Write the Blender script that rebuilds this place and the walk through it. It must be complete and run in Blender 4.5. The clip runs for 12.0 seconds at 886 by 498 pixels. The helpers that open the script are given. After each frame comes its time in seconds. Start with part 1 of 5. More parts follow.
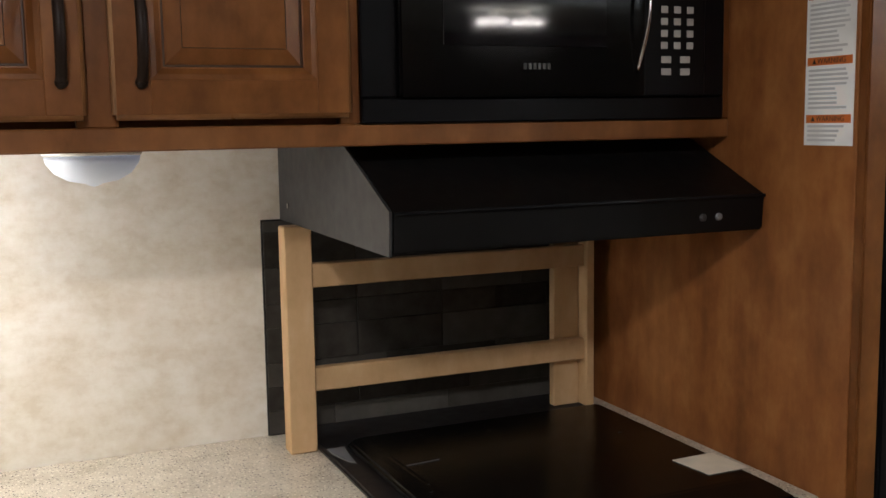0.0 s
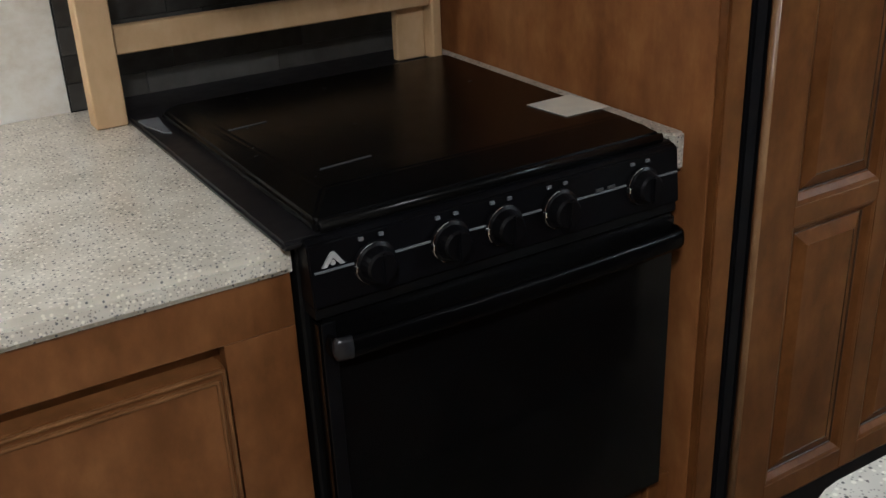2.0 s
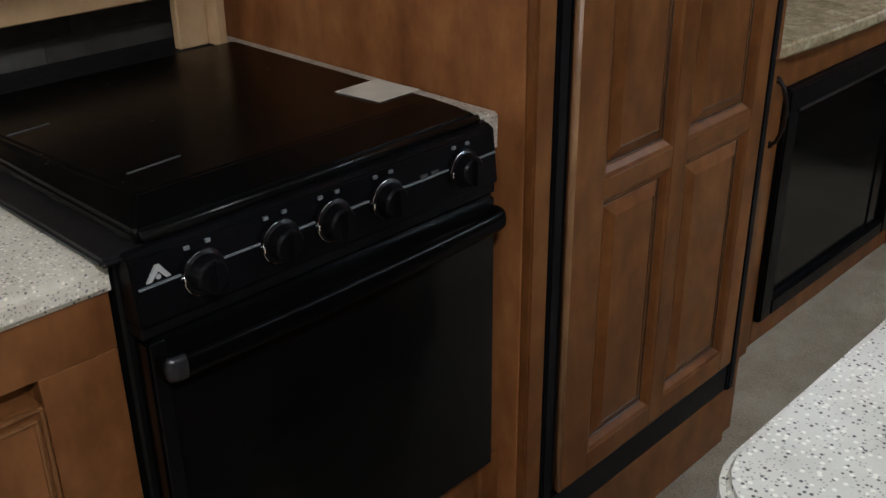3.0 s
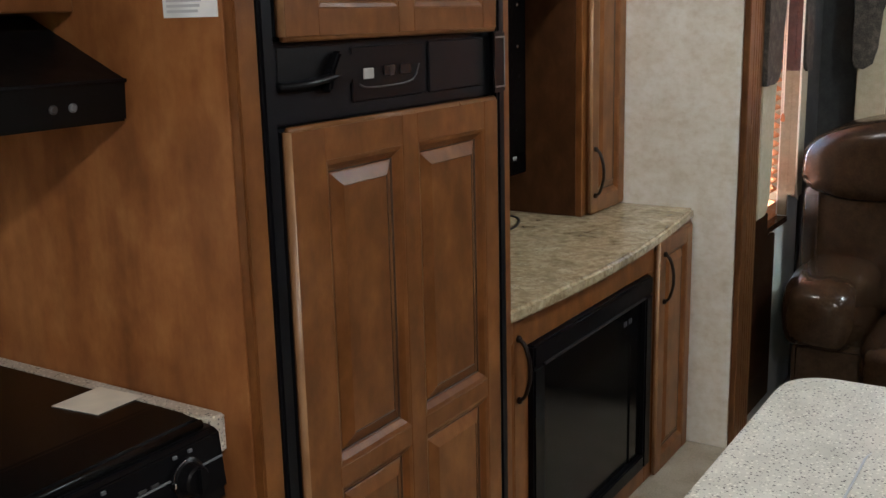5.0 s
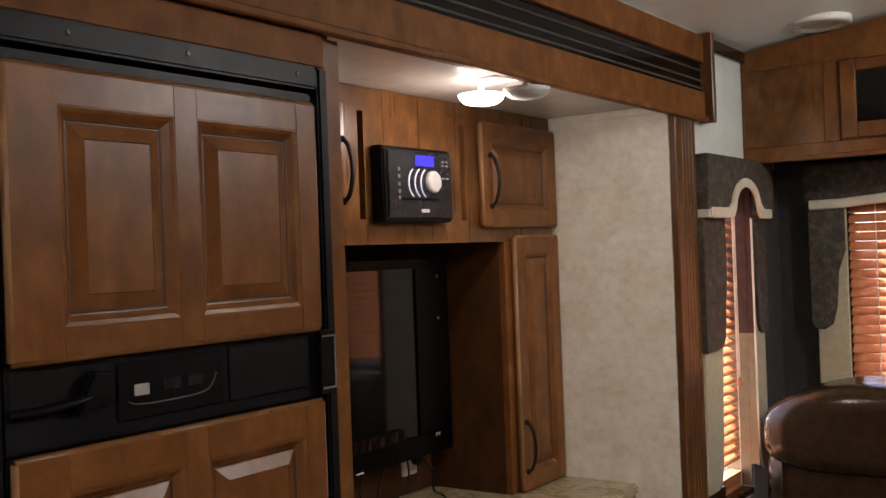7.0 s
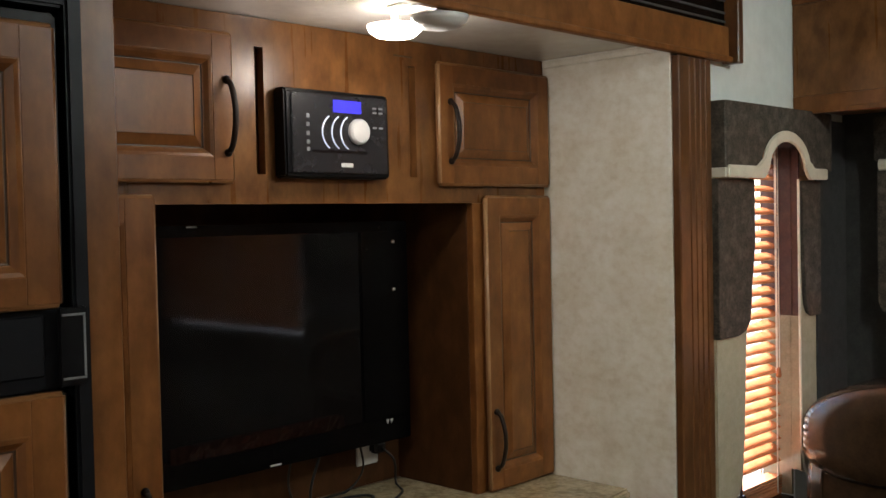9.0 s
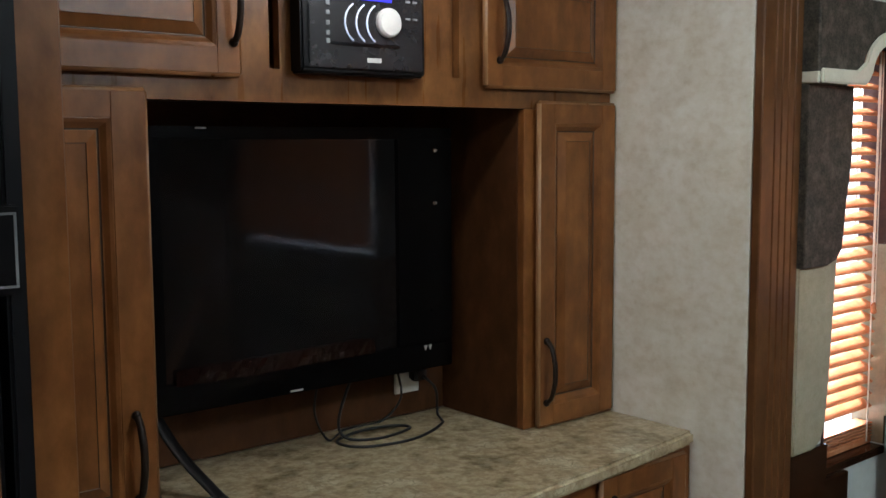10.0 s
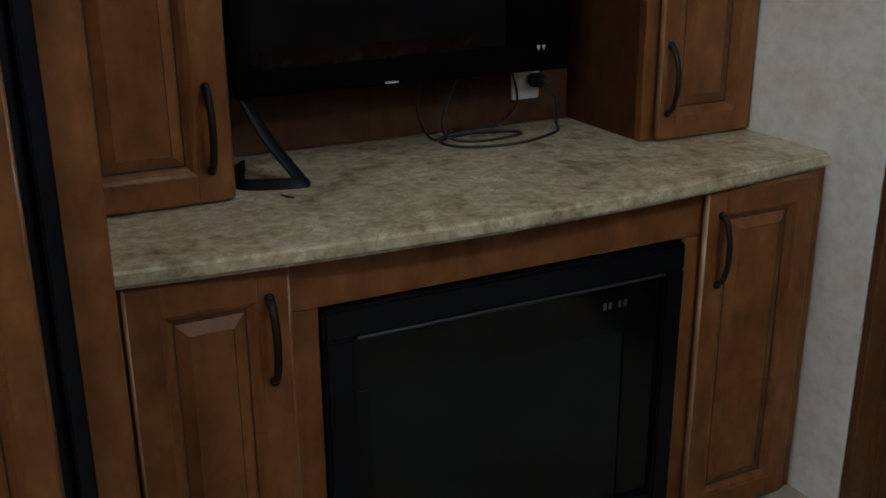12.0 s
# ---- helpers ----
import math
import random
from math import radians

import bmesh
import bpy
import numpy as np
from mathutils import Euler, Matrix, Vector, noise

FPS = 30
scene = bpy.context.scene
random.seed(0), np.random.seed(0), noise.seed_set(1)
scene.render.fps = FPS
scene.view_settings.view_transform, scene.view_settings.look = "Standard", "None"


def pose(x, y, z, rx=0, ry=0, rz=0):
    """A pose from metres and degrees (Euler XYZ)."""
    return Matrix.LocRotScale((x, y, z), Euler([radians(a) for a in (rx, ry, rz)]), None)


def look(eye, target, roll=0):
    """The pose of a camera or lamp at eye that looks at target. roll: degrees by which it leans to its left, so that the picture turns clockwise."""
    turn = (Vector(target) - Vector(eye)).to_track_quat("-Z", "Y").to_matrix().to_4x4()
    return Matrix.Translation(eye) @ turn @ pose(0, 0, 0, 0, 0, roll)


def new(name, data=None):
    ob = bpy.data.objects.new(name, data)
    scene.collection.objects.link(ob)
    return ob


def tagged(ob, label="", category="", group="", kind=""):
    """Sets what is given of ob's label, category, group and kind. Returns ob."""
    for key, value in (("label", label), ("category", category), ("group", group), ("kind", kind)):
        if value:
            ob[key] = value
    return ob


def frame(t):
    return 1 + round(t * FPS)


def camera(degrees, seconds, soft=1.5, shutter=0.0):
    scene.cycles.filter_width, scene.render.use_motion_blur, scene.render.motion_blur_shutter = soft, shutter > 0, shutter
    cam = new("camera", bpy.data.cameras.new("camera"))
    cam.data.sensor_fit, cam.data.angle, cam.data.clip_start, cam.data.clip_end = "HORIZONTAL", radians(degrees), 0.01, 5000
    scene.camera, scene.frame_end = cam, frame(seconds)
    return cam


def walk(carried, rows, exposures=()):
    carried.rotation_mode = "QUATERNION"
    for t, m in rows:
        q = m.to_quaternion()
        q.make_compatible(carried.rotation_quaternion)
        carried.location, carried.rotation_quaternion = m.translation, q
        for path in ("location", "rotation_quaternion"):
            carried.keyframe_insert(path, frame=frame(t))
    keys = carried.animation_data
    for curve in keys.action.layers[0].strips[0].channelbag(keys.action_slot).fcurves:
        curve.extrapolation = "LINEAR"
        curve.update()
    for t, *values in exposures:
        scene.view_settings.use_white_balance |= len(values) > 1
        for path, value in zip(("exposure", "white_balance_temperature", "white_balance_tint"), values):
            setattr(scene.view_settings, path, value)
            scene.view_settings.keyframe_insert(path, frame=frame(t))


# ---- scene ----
cam = camera(46.8, 12.0)
PATH = [
    (0, (0.406, 0.358, 1.521), (1.193, 2.180, 1.275), -0.9),
    (0.5, (0.476, 0.413, 1.503), (1.260, 2.198, 1.063), -1.7),
    (1, (0.536, 0.449, 1.478), (1.296, 2.187, 0.848), -2.9),
    (1.5, (0.553, 0.473, 1.432), (1.347, 2.149, 0.682), -3.5),
    (2, (0.53, 0.51, 1.402), (1.457, 2.077, 0.575), -2.5),
    (2.5, (0.501, 0.577, 1.401), (1.615, 1.979, 0.512), -1.4),
    (3, (0.492, 0.612, 1.397), (1.778, 1.87, 0.523), -0.7),
    (3.2, (0.488, 0.623, 1.398), (1.838, 1.826, 0.544), -0.3),
    (4.8, (0.555, 0.57, 1.453), (2.195, 1.603, 0.956), -1.8),
    (5, (0.568, 0.535, 1.473), (2.211, 1.585, 1.028), -1.4),
    (5.5, (0.609, 0.443, 1.509), (2.241, 1.56, 1.21), -2.0),
    (6, (0.666, 0.347, 1.541), (2.28, 1.518, 1.386), -2.3),
    (6.5, (0.766, 0.309, 1.568), (2.388, 1.479, 1.513), -2.1),
    (7, (0.887, 0.296, 1.565), (2.528, 1.439, 1.572), -2.1),
    (7.2, (0.946, 0.292, 1.568), (2.591, 1.428, 1.58), -1.9),
    (8.8, (1.485, 0.096, 1.566), (2.936, 1.471, 1.519), -1.1),
    (9, (1.535, 0.116, 1.552), (2.971, 1.507, 1.493), -1.2),
    (9.5, (1.684, 0.151, 1.524), (3.045, 1.611, 1.412), -0.9),
    (10, (1.806, 0.197, 1.511), (3.086, 1.72, 1.308), -0.3),
    (10.5, (1.904, 0.213, 1.49), (3.077, 1.803, 1.182), -0.2),
    (11, (1.996, 0.158, 1.465), (3.015, 1.826, 1.041), -0.1),
    (11.5, (2.052, 0.118, 1.411), (2.956, 1.82, 0.877), -0.4),
    (12, (2.08, 0.107, 1.371), (2.929, 1.792, 0.707), -0.4),
]
EXPOSURES = [(0.0, 2.31, 5800, 15), (1.5, 2.13, 5600, 13), (2.5, 2.30, 5000, 10), (3.0, 2.3, 5200, 11), (5.0, 2.48, 5600, 13), (5.5, 2.51, 5250, 11), (6.0, 2.46, 5350, 10), (6.5, 2.3, 5500, 11), (7.0, 2.1, 6450, 22), (9.0, 2.04, 6100, 11), (9.5, 2.13, 5650, 9), (10.5, 2.14, 5400, 9), (11.0, 2.04, 5250, 10), (12.0, 1.82, 5000, 10)]
walk(cam, [(t, look(eye, target, roll)) for t, eye, target, roll in PATH], EXPOSURES)


# ---- world and sun ----
world = bpy.data.worlds.new("sky")
scene.world = world
world.use_nodes = True
wn = world.node_tree
sky = wn.nodes.new("ShaderNodeTexSky")
sky.sky_type = "NISHITA"
sky.sun_disc = False
sky.sun_elevation = radians(49.4)
sky.sun_rotation = radians(35.8)
wn.links.new(sky.outputs[0], wn.nodes["Background"].inputs[0])
wn.nodes["Background"].inputs[1].default_value = 0.15
sun_data = bpy.data.lights.new("sun", "SUN")
sun_data.energy, sun_data.angle, sun_data.color = 5.0, radians(0.5), (1.0, 0.95, 0.88)
sun = new("sun", sun_data)
sun.matrix_world = look((4.1 + 3.6, 1.5 + 5.0, 1.2 + 7.2), (4.1, 1.5, 1.2))


def lamp(name, kind, place, power, colour, size=0.1, target=None):
    data = bpy.data.lights.new(name, kind)
    data.energy, data.color = power, colour
    if kind == "AREA":
        data.shape, data.size = "DISK", size
    else:
        data.shadow_soft_size = size
    ob = new(name, data)
    ob.matrix_world = look(place, target or (place[0], place[1] + 0.001, place[2] - 1))
    return ob


WARM = (1.0, 0.88, 0.74)
lamp("slide_lamp", "POINT", (2.955, 1.60, 1.895), 0.85, WARM, 0.03)
lamp("counter_lamp", "POINT", (0.235, 1.96, 1.42), 0.70, (1.0, 0.93, 0.81), 0.05)
# Fill for the galley, added out of view; no fixture is known there.
lamp("galley_fill", "AREA", (0.15, 0.0, 2.335), 6.0, WARM, 0.24)
lamp("dinette_lamp_a", "AREA", (2.27, -0.70, 1.915), 1.25, WARM, 0.13)
lamp("dinette_lamp_b", "AREA", (2.43, -0.70, 1.915), 1.25, WARM, 0.13)
# Unseen fill, hung below its added fixture to brighten the ceiling.
lamp("lounge_fill", "POINT", (3.35, -0.1, 2.20), 6.6, (0.95, 0.96, 0.87), 0.07)


# ---- materials ----
def material(name, colour, rough=0.5, metal=0.0):
    m = bpy.data.materials.new(name)
    m.use_nodes = True
    b = m.node_tree.nodes["Principled BSDF"]
    b.inputs["Base Color"].default_value = (*colour, 1)
    b.inputs["Roughness"].default_value = rough
    b.inputs["Metallic"].default_value = metal
    return m


def node(m, kind, **values):
    n = m.node_tree.nodes.new(kind)
    for key, value in values.items():
        n.inputs[key].default_value = value
    return n


def wire(m, a, b):
    m.node_tree.links.new(a, b)


def coords(m, scale=(1, 1, 1), shuffle=0.0):
    tc = node(m, "ShaderNodeTexCoord")
    mp = node(m, "ShaderNodeMapping", Scale=scale)
    out = tc.outputs["Object"]
    if shuffle:
        info = node(m, "ShaderNodeObjectInfo")
        mul = m.node_tree.nodes.new("ShaderNodeMath")
        mul.operation = "MULTIPLY"
        mul.inputs[1].default_value = shuffle
        wire(m, info.outputs["Random"], mul.inputs[0])
        wire(m, mul.outputs[0], mp.inputs["Location"])
    wire(m, out, mp.inputs["Vector"])
    return mp.outputs[0]


def ramp(m, source, stops):
    r = m.node_tree.nodes.new("ShaderNodeValToRGB")
    while len(r.color_ramp.elements) < len(stops):
        r.color_ramp.elements.new(0.5)
    for e, (p, c) in zip(r.color_ramp.elements, stops):
        e.position, e.color = p, (*c, 1)
    wire(m, source, r.inputs[0])
    return r.outputs[0]


def mix(m, a, b, factor, mode="MIX"):
    n = m.node_tree.nodes.new("ShaderNodeMix")
    n.data_type, n.blend_type = "RGBA", mode
    if isinstance(factor, float):
        n.inputs[0].default_value = factor
    else:
        wire(m, factor, n.inputs[0])
    for slot, v in ((6, a), (7, b)):
        if isinstance(v, tuple):
            n.inputs[slot].default_value = (*v, 1)
        else:
            wire(m, v, n.inputs[slot])
    return n.outputs[2]


def bump(m, source, strength, distance=0.002):
    n = node(m, "ShaderNodeBump", Strength=strength, Distance=distance)
    wire(m, source, n.inputs["Height"])
    wire(m, n.outputs[0], m.node_tree.nodes["Principled BSDF"].inputs["Normal"])


def noise_of(m, vec, scale, detail=4.0, rough=0.55):
    n = node(m, "ShaderNodeTexNoise", Scale=scale, Detail=detail, Roughness=rough)
    wire(m, vec, n.inputs["Vector"])
    return n.outputs[0]


def shade(m, colour, rough=None):
    b = m.node_tree.nodes["Principled BSDF"]
    wire(m, colour, b.inputs["Base Color"])
    if rough is not None:
        wire(m, rough, b.inputs["Roughness"])


def spread(m, source, low, high):
    n = m.node_tree.nodes.new("ShaderNodeMapRange")
    n.inputs["To Min"].default_value, n.inputs["To Max"].default_value = low, high
    wire(m, source, n.inputs["Value"])
    return n.outputs[0]


def wood(name, dark, mid, light, grain="z", rough=0.30, figure=1.0):
    """Stained cabinet wood: long fibres along one axis, slow blotches of stain across them."""
    m = material(name, mid, rough)
    fine = {"z": (55, 55, 3.0), "x": (3.0, 55, 55), "y": (55, 3.0, 55)}[grain]
    wide = {"z": (9, 9, 0.9), "x": (0.9, 9, 9), "y": (9, 0.9, 9)}[grain]
    v1 = coords(m, fine, 7.0)
    v2 = coords(m, wide, 5.0)
    f = noise_of(m, v1, 1.0, 4.0, 0.5)
    w = noise_of(m, v2, 1.0, 3.0, 0.5)
    stain = noise_of(m, coords(m, (1, 1, 0.6), 3.0), 13.0, 4.0, 0.6)
    fibre = ramp(m, f, [(0.0, dark), (0.5, mid), (1.0, light)])
    band = ramp(m, w, [(0.3, dark), (0.52, mid), (0.75, light)])
    c = mix(m, fibre, band, 0.38 * figure)
    cloud = noise_of(m, coords(m, (1, 1, 0.6), 9.0), 19.0, 5.0, 0.60)
    c = mix(m, c, ramp(m, cloud, [(0.34, dark), (0.52, mid), (0.70, light)]), min(0.85, 0.58 / figure))
    c = mix(m, c, mix(m, c, dark, 0.55), ramp(m, stain, [(0.45, (0, 0, 0)), (0.8, (1, 1, 1))]))
    shade(m, c, spread(m, f, rough - 0.06, rough + 0.12))
    bump(m, f, 0.05, 0.0005)
    return m


M_WOOD = wood("stained_maple", (0.082, 0.0295, 0.0072), (0.170, 0.0640, 0.0165), (0.262, 0.1120, 0.0320))
M_WOODX = wood("stained_maple_rail", (0.082, 0.0295, 0.0072), (0.170, 0.0640, 0.0165), (0.262, 0.1120, 0.0320), "x")
M_FASCIA = wood("satin_maple_fascia", (0.082, 0.0295, 0.0072), (0.170, 0.0640, 0.0165), (0.262, 0.1120, 0.0320), "x", 0.55)
M_PANEL = wood("cherry_panel", (0.076, 0.030, 0.0085), (0.145, 0.061, 0.0185), (0.215, 0.098, 0.031), "z", 0.27, 0.35)
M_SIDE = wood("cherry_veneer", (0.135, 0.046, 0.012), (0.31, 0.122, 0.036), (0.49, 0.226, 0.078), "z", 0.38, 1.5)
M_CAB = wood("stained_base_maple", (0.105, 0.040, 0.011), (0.20, 0.080, 0.024), (0.29, 0.128, 0.043), "z", 0.36)
# Niche shade partly put into the veneer's darker colour; the south wall shares it.
M_NICHE = wood("shaded_niche_veneer", (0.036, 0.014, 0.005), (0.068, 0.027, 0.009), (0.100, 0.043, 0.015), "z", 0.5)
M_FLUTE = wood("red_brown_flute", (0.062, 0.026, 0.0090), (0.120, 0.051, 0.0170), (0.180, 0.084, 0.0300), "z", 0.30)
M_DARKWOOD = wood("dark_stained_sill", (0.022, 0.010, 0.005), (0.042, 0.018, 0.008), (0.065, 0.029, 0.013), "x", 0.16)
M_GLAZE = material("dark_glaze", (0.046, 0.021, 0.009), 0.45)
# Lighter maple: the bright light on a door's left edge, put into the colour.
M_LITBEAD = wood("lit_edge_maple", (0.20, 0.098, 0.040), (0.32, 0.175, 0.080), (0.44, 0.27, 0.135), "z", 0.30)
M_EDGE = wood("edge_bead_maple", (0.10, 0.042, 0.013), (0.19, 0.085, 0.029), (0.28, 0.14, 0.053), "z", 0.28)
M_PINE = wood("raw_pine", (0.50, 0.32, 0.15), (0.62, 0.42, 0.22), (0.70, 0.52, 0.30), "z", 0.6)
M_PINEX = wood("raw_pine_rail", (0.50, 0.32, 0.15), (0.62, 0.42, 0.22), (0.70, 0.52, 0.30), "x", 0.6)


def mottled(name, a, b, c, scale, rough, bumps=0.1):
    m = material(name, b, rough)
    v = coords(m)
    n1 = noise_of(m, v, scale, 5.0, 0.6)
    n2 = noise_of(m, v, scale * 5.5, 3.0, 0.6)
    col = ramp(m, n1, [(0.32, a), (0.5, b), (0.68, c)])
    col = mix(m, col, ramp(m, n2, [(0.35, a), (0.65, c)]), 0.35)
    shade(m, col)
    bump(m, n2, bumps, 0.001)
    return m




def wallpaper():
    """Cream paper with soft tan and grey blotches a hand wide and smaller flecks."""
    m = material("mottled_wallpaper", (0.76, 0.73, 0.64), 0.6)
    v = coords(m)
    wide, blot, fleck = noise_of(m, v, 4.5, 3.0, 0.5), noise_of(m, v, 10.5, 5.0, 0.60), noise_of(m, v, 60.0, 3.0, 0.6)
    col = ramp(m, blot, [(0.34, (0.54, 0.46, 0.32)), (0.46, (0.71, 0.655, 0.54)), (0.55, (0.81, 0.79, 0.70)), (0.66, (0.88, 0.865, 0.80))])
    col = mix(m, col, ramp(m, wide, [(0.35, (0.68, 0.625, 0.49)), (0.52, (0.78, 0.755, 0.665)), (0.68, (0.83, 0.82, 0.76))]), 0.45)
    brush = noise_of(m, coords(m, (1.0, 1.0, 1.5)), 27.0, 6.0, 0.66)
    col = mix(m, col, ramp(m, brush, [(0.36, (0.60, 0.53, 0.40)), (0.48, (0.76, 0.72, 0.62)), (0.62, (0.88, 0.865, 0.80))]), 0.42)
    col = mix(m, col, ramp(m, fleck, [(0.4, (0.70, 0.66, 0.56)), (0.6, (0.82, 0.80, 0.73))]), 0.16)
    shade(m, col)
    bump(m, fleck, 0.12, 0.001)
    return m


M_PAPER = wallpaper()
M_CEIL = mottled("white_vinyl_ceiling", (0.80, 0.85, 0.83), (0.84, 0.89, 0.87), (0.87, 0.92, 0.90), 4.0, 0.5)
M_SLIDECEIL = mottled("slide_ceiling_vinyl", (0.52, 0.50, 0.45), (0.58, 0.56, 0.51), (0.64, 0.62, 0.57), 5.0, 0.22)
M_PLAINWALL = mottled("pale_wallboard", (0.62, 0.67, 0.64), (0.69, 0.74, 0.71), (0.75, 0.80, 0.77), 5.0, 0.6)
M_DARKWALL = mottled("charcoal_padded_wall", (0.022, 0.023, 0.022), (0.032, 0.033, 0.031), (0.045, 0.045, 0.042), 30.0, 0.8)
M_LEATHER = mottled("brown_leather", (0.026, 0.0140, 0.0072), (0.037, 0.0205, 0.0105), (0.050, 0.029, 0.0155), 26.0, 0.15, 0.06)
M_LEATHER.node_tree.nodes["Principled BSDF"].inputs["Specular IOR Level"].default_value = 0.34
M_CREAM = mottled("cream_fabric", (0.36, 0.32, 0.21), (0.42, 0.38, 0.26), (0.48, 0.43, 0.31), 40.0, 0.8, 0.3)
M_TRIMCREAM = mottled("cream_trim", (0.62, 0.60, 0.48), (0.70, 0.68, 0.56), (0.76, 0.74, 0.62), 20.0, 0.5)
M_LINING = mottled("red_brown_lining", (0.040, 0.014, 0.009), (0.065, 0.024, 0.015), (0.090, 0.036, 0.022), 30.0, 0.6)
M_LEAF = mottled("dark_leaf_fabric", (0.014, 0.012, 0.009), (0.045, 0.038, 0.029), (0.125, 0.110, 0.085), 34.0, 0.75, 0.4)
M_GROUND = mottled("gravel_lot", (0.20, 0.19, 0.17), (0.28, 0.27, 0.25), (0.36, 0.35, 0.33), 3.0, 0.9)


def carpet():
    m = material("beige_carpet", (0.30, 0.25, 0.19), 0.95)
    v = coords(m)
    a, b = noise_of(m, v, 260.0, 2.0), noise_of(m, v, 11.0, 4.0)
    shade(m, mix(m, ramp(m, a, [(0.3, (0.21, 0.165, 0.11)), (0.7, (0.45, 0.37, 0.26))]), ramp(m, b, [(0.35, (0.22, 0.18, 0.135)), (0.7, (0.38, 0.33, 0.26))]), 0.5))
    bump(m, a, 0.7, 0.004)
    return m


def speckled(name, base, pale, dark, size, amount, rough):
    """Solid-surface top with round chips in two colours."""
    m = material(name, base, rough)
    v = coords(m)
    cloud = noise_of(m, v, 14.0, 4.0)
    col = ramp(m, cloud, [(0.3, tuple(0.88 * q for q in base)), (0.7, pale)])
    for k, (chip, many, grow) in enumerate(((dark, amount, 1.0), (tuple(0.5 * q for q in base), amount * 0.9, 1.6), (tuple(min(1, 1.18 * q) for q in pale), amount * 1.5, 0.8))):
        vo = node(m, "ShaderNodeTexVoronoi", Scale=size * grow)
        wire(m, v, vo.inputs["Vector"])
        spot = ramp(m, vo.outputs["Distance"], [(0.20, (1, 1, 1)), (0.34, (0, 0, 0))])
        keep = m.node_tree.nodes.new("ShaderNodeSeparateColor")
        wire(m, vo.outputs["Color"], keep.inputs[0])
        cut = m.node_tree.nodes.new("ShaderNodeMath")
        cut.operation = "LESS_THAN"
        cut.inputs[1].default_value = many
        wire(m, keep.outputs[k], cut.inputs[0])
        both = m.node_tree.nodes.new("ShaderNodeMath")
        both.operation = "MULTIPLY"
        wire(m, spot, both.inputs[0])
        wire(m, cut.outputs[0], both.inputs[1])
        col = mix(m, col, chip, both.outputs[0])
    shade(m, col)
    return m


def granite():
    m = material("brown_granite_laminate", (0.30, 0.25, 0.17), 0.20)
    v = coords(m)
    a = noise_of(m, v, 9.5, 7.0, 0.66)
    b = noise_of(m, v, 42.0, 5.0, 0.68)
    vo = node(m, "ShaderNodeTexVoronoi", Scale=34.0)
    vo.feature = "DISTANCE_TO_EDGE"
    warp = mix(m, v, a, 0.12)
    wire(m, warp, vo.inputs["Vector"])
    col = ramp(m, a, [(0.34, (0.15, 0.115, 0.065)), (0.43, (0.28, 0.215, 0.120)), (0.50, (0.44, 0.355, 0.215)), (0.56, (0.34, 0.275, 0.165)), (0.63, (0.57, 0.49, 0.325))])
    col = mix(m, col, ramp(m, b, [(0.34, (0.13, 0.092, 0.045)), (0.46, (0.30, 0.235, 0.135)), (0.60, (0.56, 0.48, 0.32))]), 0.36)
    vein = ramp(m, vo.outputs["Distance"], [(0.0, (1, 1, 1)), (0.05, (0, 0, 0))])
    gate = ramp(m, a, [(0.5, (0, 0, 0)), (0.6, (1, 1, 1))])
    col = mix(m, col, (0.27, 0.22, 0.14), mix(m, (0.0, 0.0, 0.0), vein, gate))
    shade(m, col)
    return m


M_CARPET = carpet()
M_COUNTER = speckled("speckled_beige_counter", (0.66, 0.61, 0.49), (0.78, 0.74, 0.63), (0.17, 0.17, 0.165), 175.0, 0.46, 0.24)
M_ISLAND = speckled("speckled_white_counter", (0.64, 0.63, 0.56), (0.74, 0.73, 0.66), (0.07, 0.068, 0.062), 185.0, 0.50, 0.28)
M_GRANITE = granite()


def plastic(name, colour, rough, speck=0.25):
    m = material(name, colour, rough)
    v = coords(m)
    n = noise_of(m, v, 9.0, 3.0)
    shade(m, ramp(m, n, [(0.3, tuple(q * 0.8 for q in colour)), (0.7, tuple(q * 1.25 for q in colour))]), spread(m, noise_of(m, v, 40.0, 3.0), rough * (1 - speck), rough * (1 + speck)))
    return m


M_BLACK = plastic("black_plastic", (0.0035, 0.0035, 0.0042), 0.34)
M_ENAMEL = plastic("black_enamel", (0.003, 0.003, 0.003), 0.09, 0.35)
M_MATTEBLACK = plastic("matte_black_paint", (0.005, 0.005, 0.005), 0.42)
M_FRIDGEBLACK = plastic("charcoal_fridge_frame", (0.0055, 0.006, 0.0075), 0.40)
M_GLOSS = plastic("gloss_black_glass", (0.004, 0.004, 0.005), 0.05, 0.3)
M_OVEN = plastic("dark_oven_glass", (0.003, 0.003, 0.003), 0.10, 0.3)
M_OVEN.node_tree.nodes["Principled BSDF"].inputs["Specular IOR Level"].default_value = 0.2
M_SCREEN = plastic("dark_screen_glass", (0.0055, 0.0050, 0.0050), 0.055, 0.2)
M_SCREEN.node_tree.nodes["Principled BSDF"].inputs["Specular IOR Level"].default_value = 0.32
M_HEARTH = plastic("dark_hearth_glass", (0.006, 0.0065, 0.006), 0.13, 0.3)
M_HEARTH.node_tree.nodes["Principled BSDF"].inputs["Specular IOR Level"].default_value = 0.24
M_VINYL = mottled("glossy_cream_vinyl", (0.22, 0.19, 0.120), (0.26, 0.23, 0.150), (0.31, 0.27, 0.180), 30.0, 0.06, 0.03)
M_BEZEL = plastic("black_bezel", (0.0016, 0.0016, 0.0018), 0.25)
